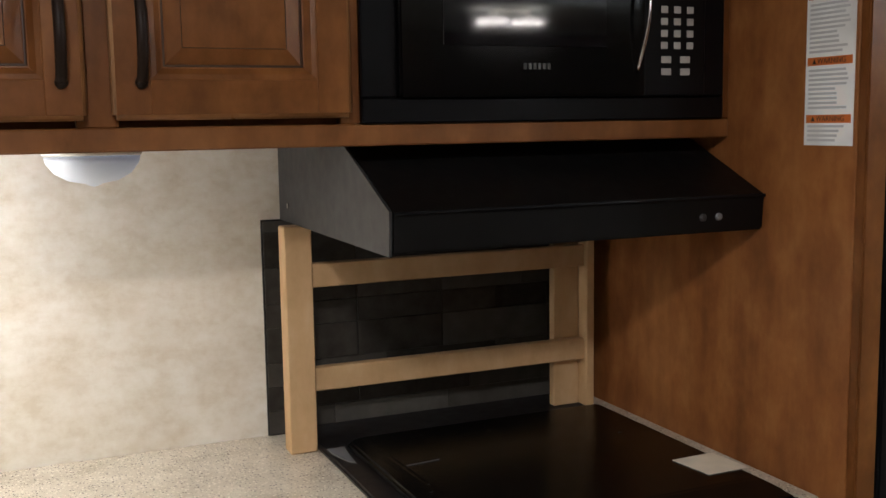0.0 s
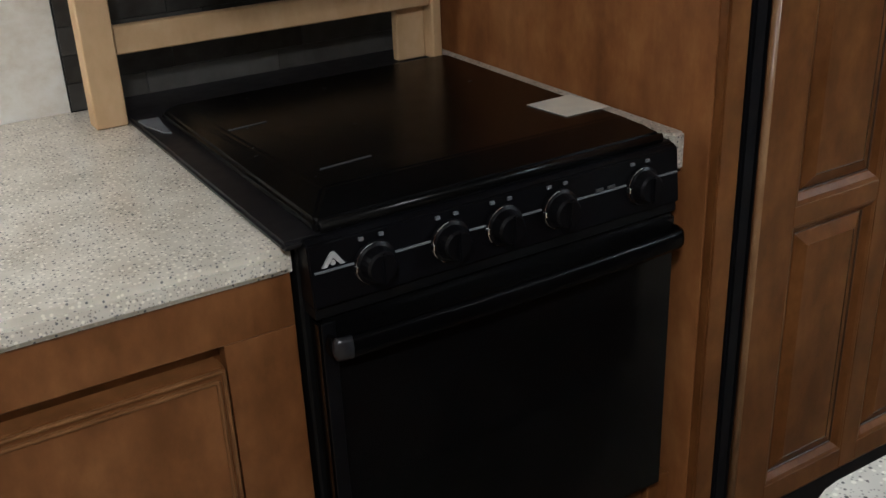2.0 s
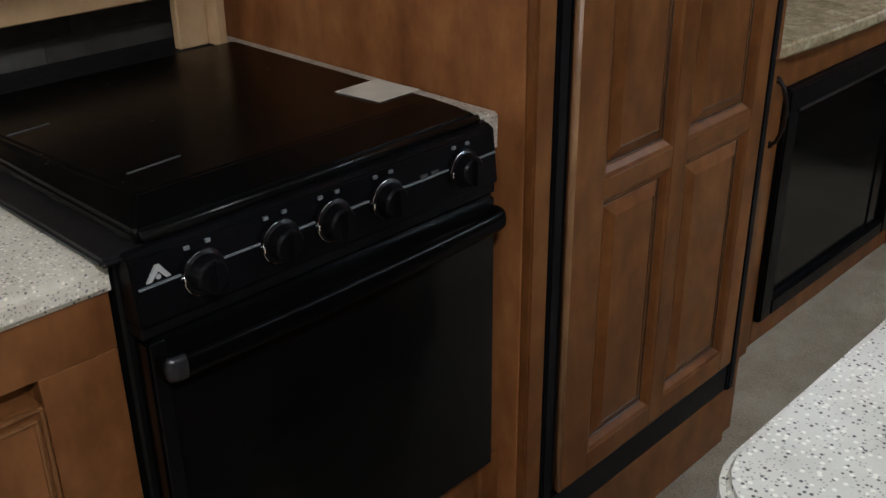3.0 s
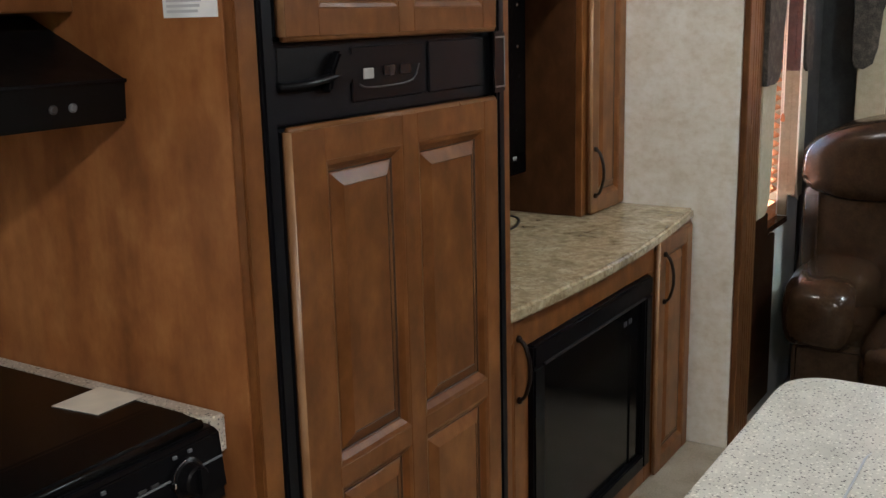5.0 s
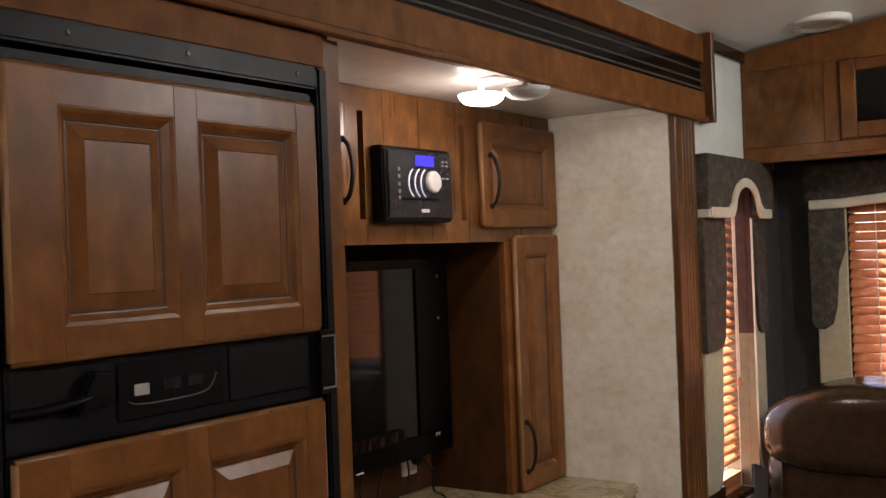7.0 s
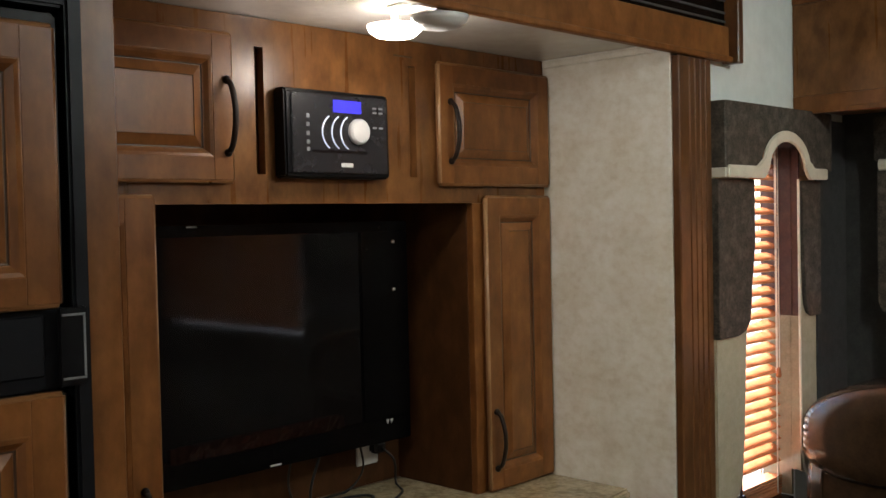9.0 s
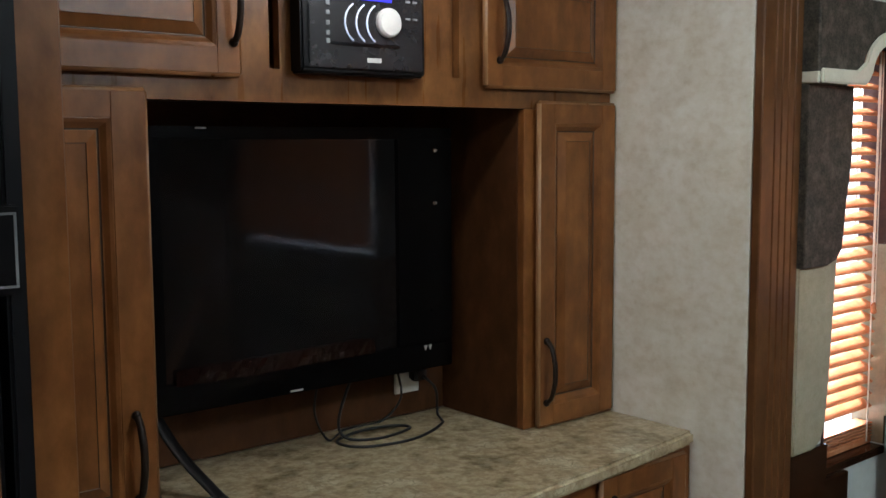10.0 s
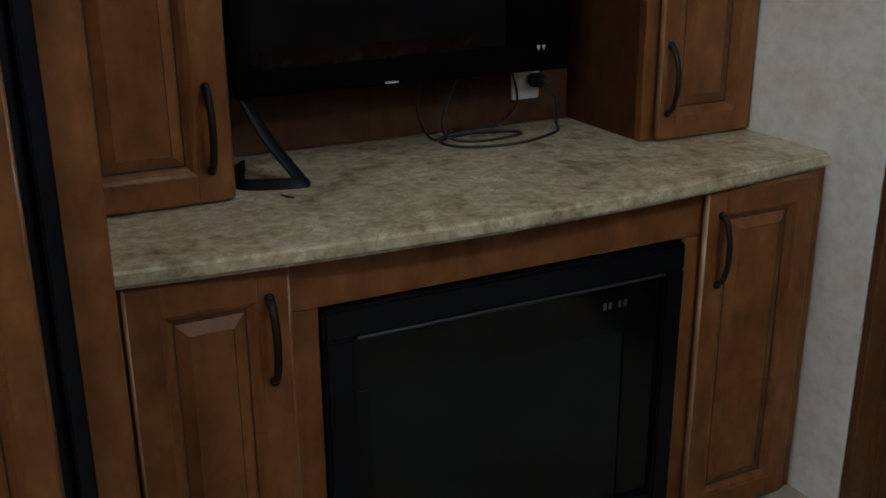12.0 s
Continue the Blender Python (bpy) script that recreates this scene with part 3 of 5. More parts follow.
ctl = part("control_panel", prism([(1.5145, 0.86), (1.478, 0.860), (1.486, 0.937), (1.496, 0.942), (1.5145, 0.942)], "x", 0.930, 1.488, 0.002), M_BLACK, stove)
for a, b in ((0.935, 0.985), (1.037, 1.088), (1.14, 1.168), (1.218, 1.252), (1.306, 1.392), (1.446, 1.484)):
    part("stripe", box(a, b, 1.4792, 1.4822, 0.9032, 0.9052, bev=0), M_STEEL, ctl)
part("badge", prism([(0.944, 0.909), (0.950, 0.909), (0.9585, 0.919), (0.967, 0.909), (0.973, 0.909), (0.961, 0.926), (0.956, 0.926)], "y", 1.4790, 1.4815), M_SILVER, ctl, "silver badge shape")
part("badge_dot", lathe([(0.0035, 0.0), (0.003, 0.002)], (0.9585, 1.4815, 0.9125), "y", 10), M_SILVER, ctl)
for x in (1.34, 1.36):
    part("mark", box(x, x + 0.012, 1.4788, 1.4812, 0.907, 0.911, bev=0), M_GREY, ctl)
for x in (1.011, 1.114, 1.193, 1.280, 1.419):
    bm = lathe([(0.0270, 0.0), (0.0270, 0.005), (0.0225, 0.008), (0.0195, 0.021), (0.0170, 0.0245)], (x, 1.4815, 0.899), "y", 24)
    k = part("knob", bm, M_BLACK, stove, smooth=False)
    part("grip", box(x - 0.004, x + 0.004, 1.452, 1.459, 0.879, 0.919, bev=0.003, seg=2), M_BLACK, k)
    # Highlights on each knob's left rim, modelled as small chrome pieces.
    part("rim_glint", sweep([(x + 0.0265 * math.cos(q), 1.4755, 0.899 + 0.0265 * math.sin(q)) for q in np.linspace(1.7, 4.3, 12)], 0.0016, 0.0016, 6), M_CHROME, k, "thin bright arc standing for the rim highlight")
    part("edge_glint", box(x - 0.0285, x - 0.0255, 1.470, 1.478, 0.895, 0.903, bev=0.001), M_CHROME, k, "small bright piece standing for an edge glint")
    for dx in (-0.014, 0.012):
        part("dial_mark", box(x + dx - 0.003, x + dx + 0.003, 1.4820, 1.4850, 0.9285, 0.9325, bev=0), M_STEEL, k)
door = part("oven_door", box(0.934, 1.486, 1.478, 1.5145, 0.378, 0.842, bev=0.006, seg=2), M_OVEN, stove, "gloss black oven door")
for a, b in ((0.934, 0.952),):
    part("door_edge", box(a, b, 1.474, 1.4775, 0.378, 0.842, bev=0.001), M_BLACK, door)
hp = spline([(0.942, 1.476, 0.814), (0.944, 1.462, 0.814), (0.962, 1.455, 0.814), (1.10, 1.450, 0.814), (1.21, 1.449, 0.814), (1.32, 1.450, 0.814), (1.458, 1.455, 0.814), (1.476, 1.462, 0.814), (1.478, 1.476, 0.814)], 5)
part("handle_end", sweep(hp[6:11], 0.0128, 0.0308, 10), M_HANDLE, door, smooth=True)
part("oven_handle", sweep(hp, 0.012, 0.030, 10), M_BEZEL, door, smooth=True)
part("seam", box(0.932, 1.488, 1.484, 1.5145, 0.8435, 0.8585, bev=0.001), M_MATTEBLACK, stove)
solid("film_scrap", prism([(0.912, 2.066), (0.914, 2.034), (0.926, 1.985), (0.936, 1.975), (0.940, 2.03), (0.945, 2.066)], "z", 0.9435, 0.9455), M_STEEL, "crumpled clear plastic film scrap on the stove rim", "film")
note = solid("paper_note", prism([(1.384, 1.694), (1.394, 1.612), (1.472, 1.612), (1.466, 1.696)], "z", 0.9676, 0.9684), M_NOTE, "cream paper note lying on the stove lid", "paper")
under = thing("oven_base", (1.21, 1.80, 0.045), "stained wood drawer panel below the stove", "cabinet")
part("body", box(0.924, 1.523, 1.53, 2.2, 0.046, 0.371, bev=0), M_WOOD, under)
part("drawer_front", box(0.932, 1.478, 1.508, 1.5295, 0.10, 0.366, bev=0.004, seg=2), M_WOODX, under)
part("side_stile", box(1.479, 1.5235, 1.5, 1.5295, 0.046, 0.371, bev=0.002), M_WOOD, under)

# rack of raw wood against the tiles
rack = thing("wooden_rack", (1.18, 2.11, 0.943), "unfinished pale pine ladder rack behind the stove", "rack")
part("post", box(0.856, 0.906, 2.100, 2.140, 0.932, 1.343, bev=0.002), M_PINE, rack)
part("post", box(1.412, 1.4695, 2.1305, 2.150, 0.944, 1.343, bev=0.002), M_PINE, rack)
part("corner_strip", box(1.470, 1.488, 2.100, 2.150, 0.944, 1.343, bev=0.002), M_PINE, rack)
for z0, z1 in ((1.231, 1.274), (1.041, 1.084)):
    part("rail", box(0.9065, 1.4695, 2.108, 2.130, z0, z1, bev=0.002), M_PINEX, rack)

# range hood
hood = thing("range_hood", (1.2, 1.95, 1.34), "black range hood under the microwave cabinet", "range hood")
part("shell", prism([(2.20, 1.350), (1.650, 1.343), (1.646, 1.400), (1.835, 1.486), (2.20, 1.486)], "x", 0.888, 1.522, 0.003), M_MATTEBLACK, hood)
side = part("side_plate", prism([(2.23, 1.345), (1.648, 1.340), (1.644, 1.402), (1.834, 1.488), (2.23, 1.488)], "x", 0.8835, 0.8875), M_PLATE, hood, "grey steel side plate")
part("screw", lathe([(0.005, 0.0), (0.004, 0.0025)], (0.8812, 2.165, 1.375), "x", 12), M_CHROME, side)
for x in (1.402, 1.432):
    part("switch", lathe([(0.006, 0), (0.006, 0.004), (0.004, 0.006)], (x, 1.6495, 1.368), "y", 14), M_STEEL if x > 1.42 else M_GREY, hood)
part("front_line", sweep([(0.89, 1.6445, 1.398), (1.52, 1.6445, 1.398)], 0.004, 0.006, 6), M_BLACK, hood)

# upper cabinet with microwave
upper = thing("upper_cabinet", (0.8, 1.99, 1.49), "stained wood upper cabinet round the microwave", "cabinet")
for a, b in ((0.052, 0.878), (1.5085, 1.5225)):
    part("body_side", box(a, b, 1.762, 2.238, 1.5, 1.973, bev=0.001), M_WOOD, upper)
part("bottom_rail", boxes((0.052, 1.5235, 1.741, 1.7615, 1.489, 1.520), (0.8785, 1.508, 1.762, 2.238, 1.490, 1.508), bev=0.002), M_CAB, upper)
part("stile", box(0.052, 0.15, 1.7413, 1.7615, 1.5205, 1.973), M_WOOD, upper)
part("stile", box(0.500, 0.552, 1.7413, 1.7615, 1.5205, 1.973), M_WOOD, upper)
part("stile", box(0.850, 0.8795, 1.7413, 1.7615, 1.5205, 1.973), M_WOOD, upper)
part("stile", box(1.507, 1.5235, 1.7413, 1.7615, 1.5205, 1.973), M_WOOD, upper)
d1 = raised_door(upper, 0.155, 0.508, 1.536, 1.94, 1.720)
pull(d1, 0.484, 1.575, 1.70, 1.720)
d2 = raised_door(upper, 0.548, 0.857, 1.536, 1.94, 1.720)
pull(d2, 0.580, 1.575, 1.70, 1.720)
part("hinge", box(0.8585, 0.864, 1.732, 1.7405, 1.575, 1.635, bev=0.001), M_BRONZE, upper)
mw = thing("microwave", (1.19, 1.95, 1.52), "built-in black microwave oven with white keypad", "microwave")
part("case", box(0.90, 1.49, 1.745, 2.15, 1.5225, 1.83, bev=0.002), M_BLACK, mw)
part("trim_frame", boxes((0.880, 1.5065, 1.734, 1.7445, 1.5205, 1.556), (0.880, 0.934, 1.734, 1.7445, 1.5565, 1.80), (1.462, 1.5065, 1.734, 1.7445, 1.5565, 1.80), (0.880, 1.5065, 1.734, 1.7445, 1.8005, 1.845), bev=0.002), M_BLACK, mw)
md = part("door", box(0.9345, 1.345, 1.722, 1.7445, 1.557, 1.80, bev=0.003, seg=2), M_ENAMEL, mw)
part("window", box(1.000, 1.273, 1.7195, 1.7215, 1.630, 1.77, bev=0.0008), M_GLOSS, md, "mirror-dark glass window")
part("handle", sweep(spline([(1.342, 1.719, 1.78), (1.338, 1.700, 1.72), (1.334, 1.700, 1.66), (1.328, 1.719, 1.595)], 6), 0.006, 0.006, 8), M_CHROME, md, "thin chrome handle", smooth=True)
for k in range(6):
    part("maker_mark", box(1.130 + 0.008 * k, 1.135 + 0.008 * k, 1.7205, 1.7222, 1.597, 1.606, bev=0), M_GREY, md)
pad = part("keypad", box(1.3455, 1.4615, 1.7245, 1.7445, 1.557, 1.80, bev=0.002), M_BLACK, mw)
part("display", box(1.376, 1.436, 1.7232, 1.7242, 1.708, 1.735, bev=0), M_GLOSS, pad)
key = mesh_of("key", box(-0.0065, 0.0065, -0.0022, 0, -0.0055, 0.0055, bev=0.001), M_SILVER)
for r in range(4):
    for c in range(3):
        shaped("key", key, (1.381 + 0.0245 * c, 1.7243, 1.691 - 0.0185 * r), pad)
key2 = mesh_of("key", box(-0.0095, 0.0095, -0.0022, 0, -0.0055, 0.0055, bev=0.001), M_SILVER)
for r in range(2):
    for c in range(2):
        shaped("key", key2, (1.385 + 0.036 * c, 1.7243, 1.6135 - 0.019 * r), pad)

for x, lit in ((0.535, False), (0.235, True)):
    puck = thing("under_cabinet_light", (x, 1.96, 1.489), "lit round white bowl light under the upper cabinet" if lit else "unlit round frosted bowl light under the upper cabinet", "light", "lights under the upper cabinet")
    part("rim", lathe([(0.071, 0.050), (0.072, 0.046), (0.070, 0.042)], (x, 1.96, 1.439), "z", 36), M_WHITE, puck, smooth=True)
    part("bowl", lathe([(0.0685, 0.0415), (0.066, 0.032), (0.055, 0.017), (0.036, 0.006), (0.012, 0.0012), (0.006, -0.002), (0.002, -0.003)], (x, 1.96, 1.437), "z", 36), M_LIT if lit else M_PUCK, puck, "frosted glass bowl", smooth=True)

# ---- refrigerator enclosure ----
tall = thing("fridge_enclosure", (1.9, 1.85, 0.045), "tall stained wood enclosure round the refrigerator", "cabinet")
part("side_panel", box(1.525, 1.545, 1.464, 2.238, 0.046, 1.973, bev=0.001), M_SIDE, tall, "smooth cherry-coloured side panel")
part("far_panel", box(2.235, 2.262, 1.486, 2.238, 0.046, 1.973, bev=0.001), M_WOOD, tall)
part("stile", box(1.5245, 1.565, 1.444, 1.4635, 0.046, 1.942, bev=0.003, seg=2), M_WOOD, tall)
part("stile", box(2.206, 2.265, 1.464, 1.4855, 0.046, 1.942, bev=0.002), M_WOOD, tall)
part("top_rail", box(1.566, 2.2055, 1.446, 1.4635, 1.885, 1.942, bev=0.002), M_FASCIA, tall)
part("bottom_rail", box(1.566, 2.2055, 1.450, 1.4635, 0.046, 0.188, bev=0.002), M_WOODX, tall)

fridge = thing("refrigerator", (1.89, 1.8, 0.19), "black-framed trailer refrigerator with raised-panel wood doors", "refrigerator")
part("body", box(1.57, 2.20, 1.49, 2.15, 0.195, 1.88, bev=0.002), M_MATTEBLACK, fridge)
part("outer_frame", boxes((1.566, 1.592, 1.440, 1.4895, 0.190, 1.884), (2.181, 2.205, 1.440, 1.4895, 0.190, 1.884), (1.5925, 2.1805, 1.440, 1.4895, 1.846, 1.884), (1.5925, 2.1805, 1.446, 1.4895, 0.190, 0.262), bev=0.004, seg=2), M_FRIDGEBLACK, fridge)
for x in (1.70, 1.90, 2.13):
    part("screw", lathe([(0.004, 0), (0.003, 0.002)], (x, 1.4398, 1.867), "y", 10), M_GREY, fridge)
for z0, z1, rows in ((1.447, 1.838, 1), (0.270, 1.330, 2)):
    slab = part("door", box(1.598, 2.172, 1.448, 1.4895, z0, z1, bev=0.004, seg=2), M_FRIDGEBLACK, fridge)
    zz0, zz1 = (1.450, 1.815) if rows == 1 else (0.278, 1.326)
    x0, x1, xm = 1.603, 2.157, 1.883
    levels = [(zz0, zz0 + 0.036), (zz1 - 0.044, zz1)] if rows == 1 else [(zz0, zz0 + 0.040), (0.788, 0.819), (zz1 - 0.046, zz1)]
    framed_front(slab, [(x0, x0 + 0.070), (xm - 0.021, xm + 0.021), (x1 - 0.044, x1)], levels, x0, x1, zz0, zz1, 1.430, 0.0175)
cp = part("control_panel", box(1.598, 2.172, 1.452, 1.4895, 1.333, 1.444, bev=0.003, seg=2), M_FRIDGEBLACK, fridge)
part("display", box(1.765, 1.955, 1.4485, 1.4515, 1.352, 1.432, bev=0.002), M_BLACK, cp)
part("vent_cover", box(1.968, 2.142, 1.4475, 1.4515, 1.352, 1.434, bev=0.003), M_FRIDGEBLACK, cp)
part("button", box(1.790, 1.816, 1.446, 1.4483, 1.384, 1.400, bev=0.002), M_SILVER, cp, "pale grey button")
for x in (1.842, 1.885):
    part("button", box(x, x + 0.030, 1.446, 1.4483, 1.386, 1.402, bev=0.002), M_FACE, cp)
part("button_tray", sweep(spline([(1.78, 1.448, 1.378), (1.80, 1.448, 1.372), (1.86, 1.448, 1.371), (1.92, 1.448, 1.376), (1.94, 1.448, 1.40)], 5), 0.003, 0.003, 6), M_GREY, cp)
part("grip_recess", box(1.606, 1.752, 1.450, 1.4515, 1.376, 1.436, bev=0.002), M_MATTEBLACK, cp)
part("grip", sweep(spline([(1.604, 1.449, 1.385), (1.64, 1.440, 1.386), (1.70, 1.437, 1.392), (1.745, 1.446, 1.40)], 6), 0.018, 0.012, 8), M_BLACK, cp, smooth=True)
part("grip_lever", prism([(1.690, 1.372), (1.742, 1.380), (1.752, 1.402), (1.746, 1.426), (1.716, 1.428), (1.700, 1.404)], "y", 1.430, 1.4495, 0.004), M_BLACK, cp, "black door lever")
lt = part("latch", box(2.156, 2.1965, 1.434, 1.4395, 1.337, 1.444, bev=0.002, seg=2), M_BLACK, fridge)
part("latch_line", boxes((2.160, 2.193, 1.4325, 1.4338, 1.432, 1.435), (2.160, 2.193, 1.4325, 1.4338, 1.346, 1.349), (2.190, 2.193, 1.4325, 1.4338, 1.3495, 1.4315), bev=0), M_STEEL, lt, "thin steel bracket line")

label = thing("warning_label", (1.5235, 1.52, 1.478), "white paper warning label on the wood panel", "label")
part("sheet", box(1.5236, 1.5246, 1.470, 1.566, 1.478, 1.708, bev=0), M_LABEL, label)
part("red_band", boxes((1.5231, 1.5235, 1.546, 1.562, 1.691, 1.703), (1.5231, 1.5235, 1.474, 1.490, 1.691, 1.703), (1.5231, 1.5235, 1.4905, 1.5455, 1.698, 1.703), bev=0), M_RED, label)
for z in (1.517, 1.601):
    part("orange_band", box(1.5231, 1.5235, 1.474, 1.562, z - 0.006, z + 0.006, bev=0), M_ORANGE, label)
    words("WARNING", 0.0115, M_BLACKINK, "lettering", label, Matrix.Translation((1.5228, 1.514, z)) @ Euler((radians(90), 0, radians(-90))).to_matrix().to_4x4())
    part("triangle", prism([(1.552, z - 0.0035), (1.544, z - 0.0035), (1.548, z + 0.0035)], "x", 1.5226, 1.5230), M_BLACKINK, label)
rows_of_text = random.Random(4)
for k in range(30):
    z = 1.683 - 0.0068 * k
    if z < 1.485 or abs(z - 1.601) < 0.010 or abs(z - 1.517) < 0.010:
        continue
    part("text_line", box(1.5232, 1.5235, 1.478 + 0.03 * rows_of_text.random(), 1.559, z - 0.0017, z + 0.0017, bev=0), M_TEXT, label)

# ---- entertainment wall ----
EY = 1.858
ent = thing("entertainment_cabinet", (3.0, 2.0, 0.848), "stained wood wall cabinet with television niche", "cabinet")
part("side_box", boxes((2.267, 2.532, EY + 0.022, 2.150, 0.8495, 1.600), bev=0.001), M_WOOD, ent)
part("side_box", boxes((3.468, 3.736, EY + 0.022, 2.150, 0.8495, 1.600), bev=0.001), M_WOOD, ent)
# Niche back and inner side: dark veneer, darkened further for the shade inside.
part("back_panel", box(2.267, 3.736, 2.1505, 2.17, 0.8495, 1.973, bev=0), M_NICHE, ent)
part("shelf", box(2.267, 3.736, EY + 0.022, 2.150, 1.6005, 1.616, bev=0.001), M_WOODX, ent)
part("stile", box(2.267, 2.290, EY, EY + 0.0215, 0.8495, 1.973), M_WOOD, ent)
part("stile", box(3.443, 3.484, EY, EY + 0.0215, 0.8495, 1.590), M_WOOD, ent)
part("stile", box(2.518, 2.540, EY, EY + 0.0215, 0.8495, 1.590), M_WOOD, ent)
part("stile", box(3.700, 3.736, EY, EY + 0.0215, 0.8495, 1.973), M_WOOD, ent)
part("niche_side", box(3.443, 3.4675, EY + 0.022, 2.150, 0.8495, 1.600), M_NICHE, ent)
bm = bmesh.new()
xs, zs = (2.2905, 2.788, 2.810, 3.226, 3.250, 3.6995), (1.5905, 1.652, 1.914, 1.973)
grid = [[bm.verts.new((x, EY, z)) for z in zs] for x in xs]
for i in range(5):
    for j in range(3):
        if not (j == 1 and i in (1, 3)):
            bm.faces.new((grid[i][j], grid[i + 1][j], grid[i + 1][j + 1], grid[i][j + 1]))
push = bmesh.ops.extrude_face_region(bm, geom=list(bm.faces))
bmesh.ops.translate(bm, vec=(0, 0.0215, 0), verts=[v for v in push["geom"] if isinstance(v, bmesh.types.BMVert)])
bmesh.ops.recalc_face_normals(bm, faces=bm.faces)
part("face_panel", bm, M_PANEL, ent, "plain stained face panel with two slots")
part("groove_back", box(3.215, 3.262, EY + 0.0218, EY + 0.030, 1.640, 1.925, bev=0), M_PANEL, ent)
part("latch_slot", box(3.180, 3.240, EY - 0.0012, EY - 0.0002, 1.933, 1.937, bev=0), M_GLAZE, ent)
part("slot_back", box(2.75, 3.30, EY + 0.075, EY + 0.09, 1.63, 1.94, bev=0), M_WOOD, ent)
lu = raised_door(ent, 2.293, 2.716, 1.638, 1.925, EY - 0.022)
pull(lu, 2.703, 1.690, 1.838, EY - 0.022)
ru = raised_door(ent, 3.312, 3.728, 1.638, 1.925, EY - 0.022)
pull(ru, 3.345, 1.690, 1.838, EY - 0.022)
ll = raised_door(ent, 2.270, 2.536, 0.857, 1.602, EY - 0.022, stiles=(0.030, 0.060))
pull(ll, 2.500, 0.908, 1.058, EY - 0.022)
rl = raised_door(ent, 3.476, 3.728, 0.857, 1.602, EY - 0.022)
pull(rl, 3.494, 0.908, 1.058, EY - 0.022)

radio = thing("wall_stereo", (2.98, 1.84, 1.645), "black wall stereo with blue display and silver dial", "stereo")
part("case", prism([(EY, 1.644), (1.822, 1.644), (1.816, 1.652), (1.818, 1.826), (1.824, 1.832), (EY, 1.832)], "x", 2.832, 3.124, 0.008), M_BLACK, radio)
face = part("face_plate", box(2.846, 3.114, 1.8125, 1.8165, 1.655, 1.822, bev=0.003, seg=2), M_FACE, radio)
part("display", box(2.956, 3.036, 1.8105, 1.8123, 1.785, 1.812, bev=0.0006), M_BLUE, radio, "lit blue display")
dial = part("dial", lathe([(0.028, 0.0), (0.028, 0.008), (0.024, 0.013), (0.008, 0.015)], (3.026, 1.8123, 1.746), "y", 32), M_SILVER, radio, "silver volume dial")
for k, x in enumerate((2.931, 2.957, 2.982)):
    part("ring_button", sweep([(x - 0.046 * math.cos(a) + 0.040, 1.8112, 1.742 + 0.042 * math.sin(a)) for a in np.linspace(-0.95, 0.95, 14)], 0.0045, 0.003, 6), M_RING, radio, "backlit curved button")
for z in (1.775, 1.757, 1.738, 1.72, 1.705):
    part("button", box(2.882, 2.891, 1.8102, 1.8123, z - 0.005, z + 0.004, bev=0.0015), M_STEEL, radio)
for x in (3.070, 3.088):
    for z in (1.80, 1.79, 1.757):
        part("button", box(x, x + 0.011, 1.8108, 1.8123, z - 0.002, z + 0.002, bev=0), M_INK, radio)
part("disc_slot", box(2.895, 3.055, 1.811, 1.8123, 1.6975, 1.7045, bev=0.001), M_GLOSS, radio)
part("maker_mark", box(2.976, 3.010, 1.811, 1.8123, 1.668, 1.677, bev=0.003), M_SILVER, radio)

ctop = [(2.267, 1.575)] + [(2.267 + 1.469 * k / 16, 1.575 - 0.052 * math.sin(math.pi * min(1.0, k / 16 * 0.98 + 0.02)) + 0.022 * k / 16) for k in range(1, 17)]
bm = prism([(2.267, 2.149)] + ctop + [(3.736, 2.149)], "z", 0.815, 0.848)
bmesh.ops.bevel(bm, geom=[e for e in bm.edges if all(v.co.y < 1.61 for v in e.verts) and abs(e.verts[0].co.z - e.verts[1].co.z) < 1e-4], offset=0.008, segments=3, affect="EDGES")
solid("entertainment_countertop", bm, M_GRANITE, "brown mottled granite-look countertop with bowed front", "countertop")

LY = 1.605
low = thing("fireplace_cabinet", (3.0, 1.9, 0.045), "stained wood base cabinet round an electric fireplace", "cabinet")
for a, b in ((2.267, 2.60), (3.368, 3.736)):
    part("body_side", box(a, b, LY + 0.023, 2.149, 0.046, 0.8145, bev=0.001), M_WOOD, low)
part("back_panel", box(2.6005, 3.3675, 2.10, 2.149, 0.046, 0.8145, bev=0), M_WOOD, low)
part("top_rail", box(2.267, 3.736, LY, LY + 0.0225, 0.715, 0.8145), M_WOODX, low)
part("stile", box(2.267, 2.602, LY, LY + 0.0225, 0.046, 0.7145), M_WOOD, low)
part("stile", box(3.366, 3.736, LY, LY + 0.0225, 0.046, 0.7145), M_WOOD, low)
part("bottom_rail", box(2.6025, 3.3655, LY, LY + 0.0225, 0.046, 0.112), M_WOODX, low)
dl = raised_door(low, 2.292, 2.545, 0.060, 0.806, LY - 0.021, stile=0.050)
pull(dl, 2.513, 0.609, 0.760, LY - 0.021)
dr2 = raised_door(low, 3.410, 3.692, 0.060, 0.806, LY - 0.021, stile=0.046)
pull(dr2, 3.443, 0.609, 0.760, LY - 0.021)

fire = thing("electric_fireplace", (2.98, 1.7, 0.113), "black built-in electric fireplace with dark glass", "fireplace")
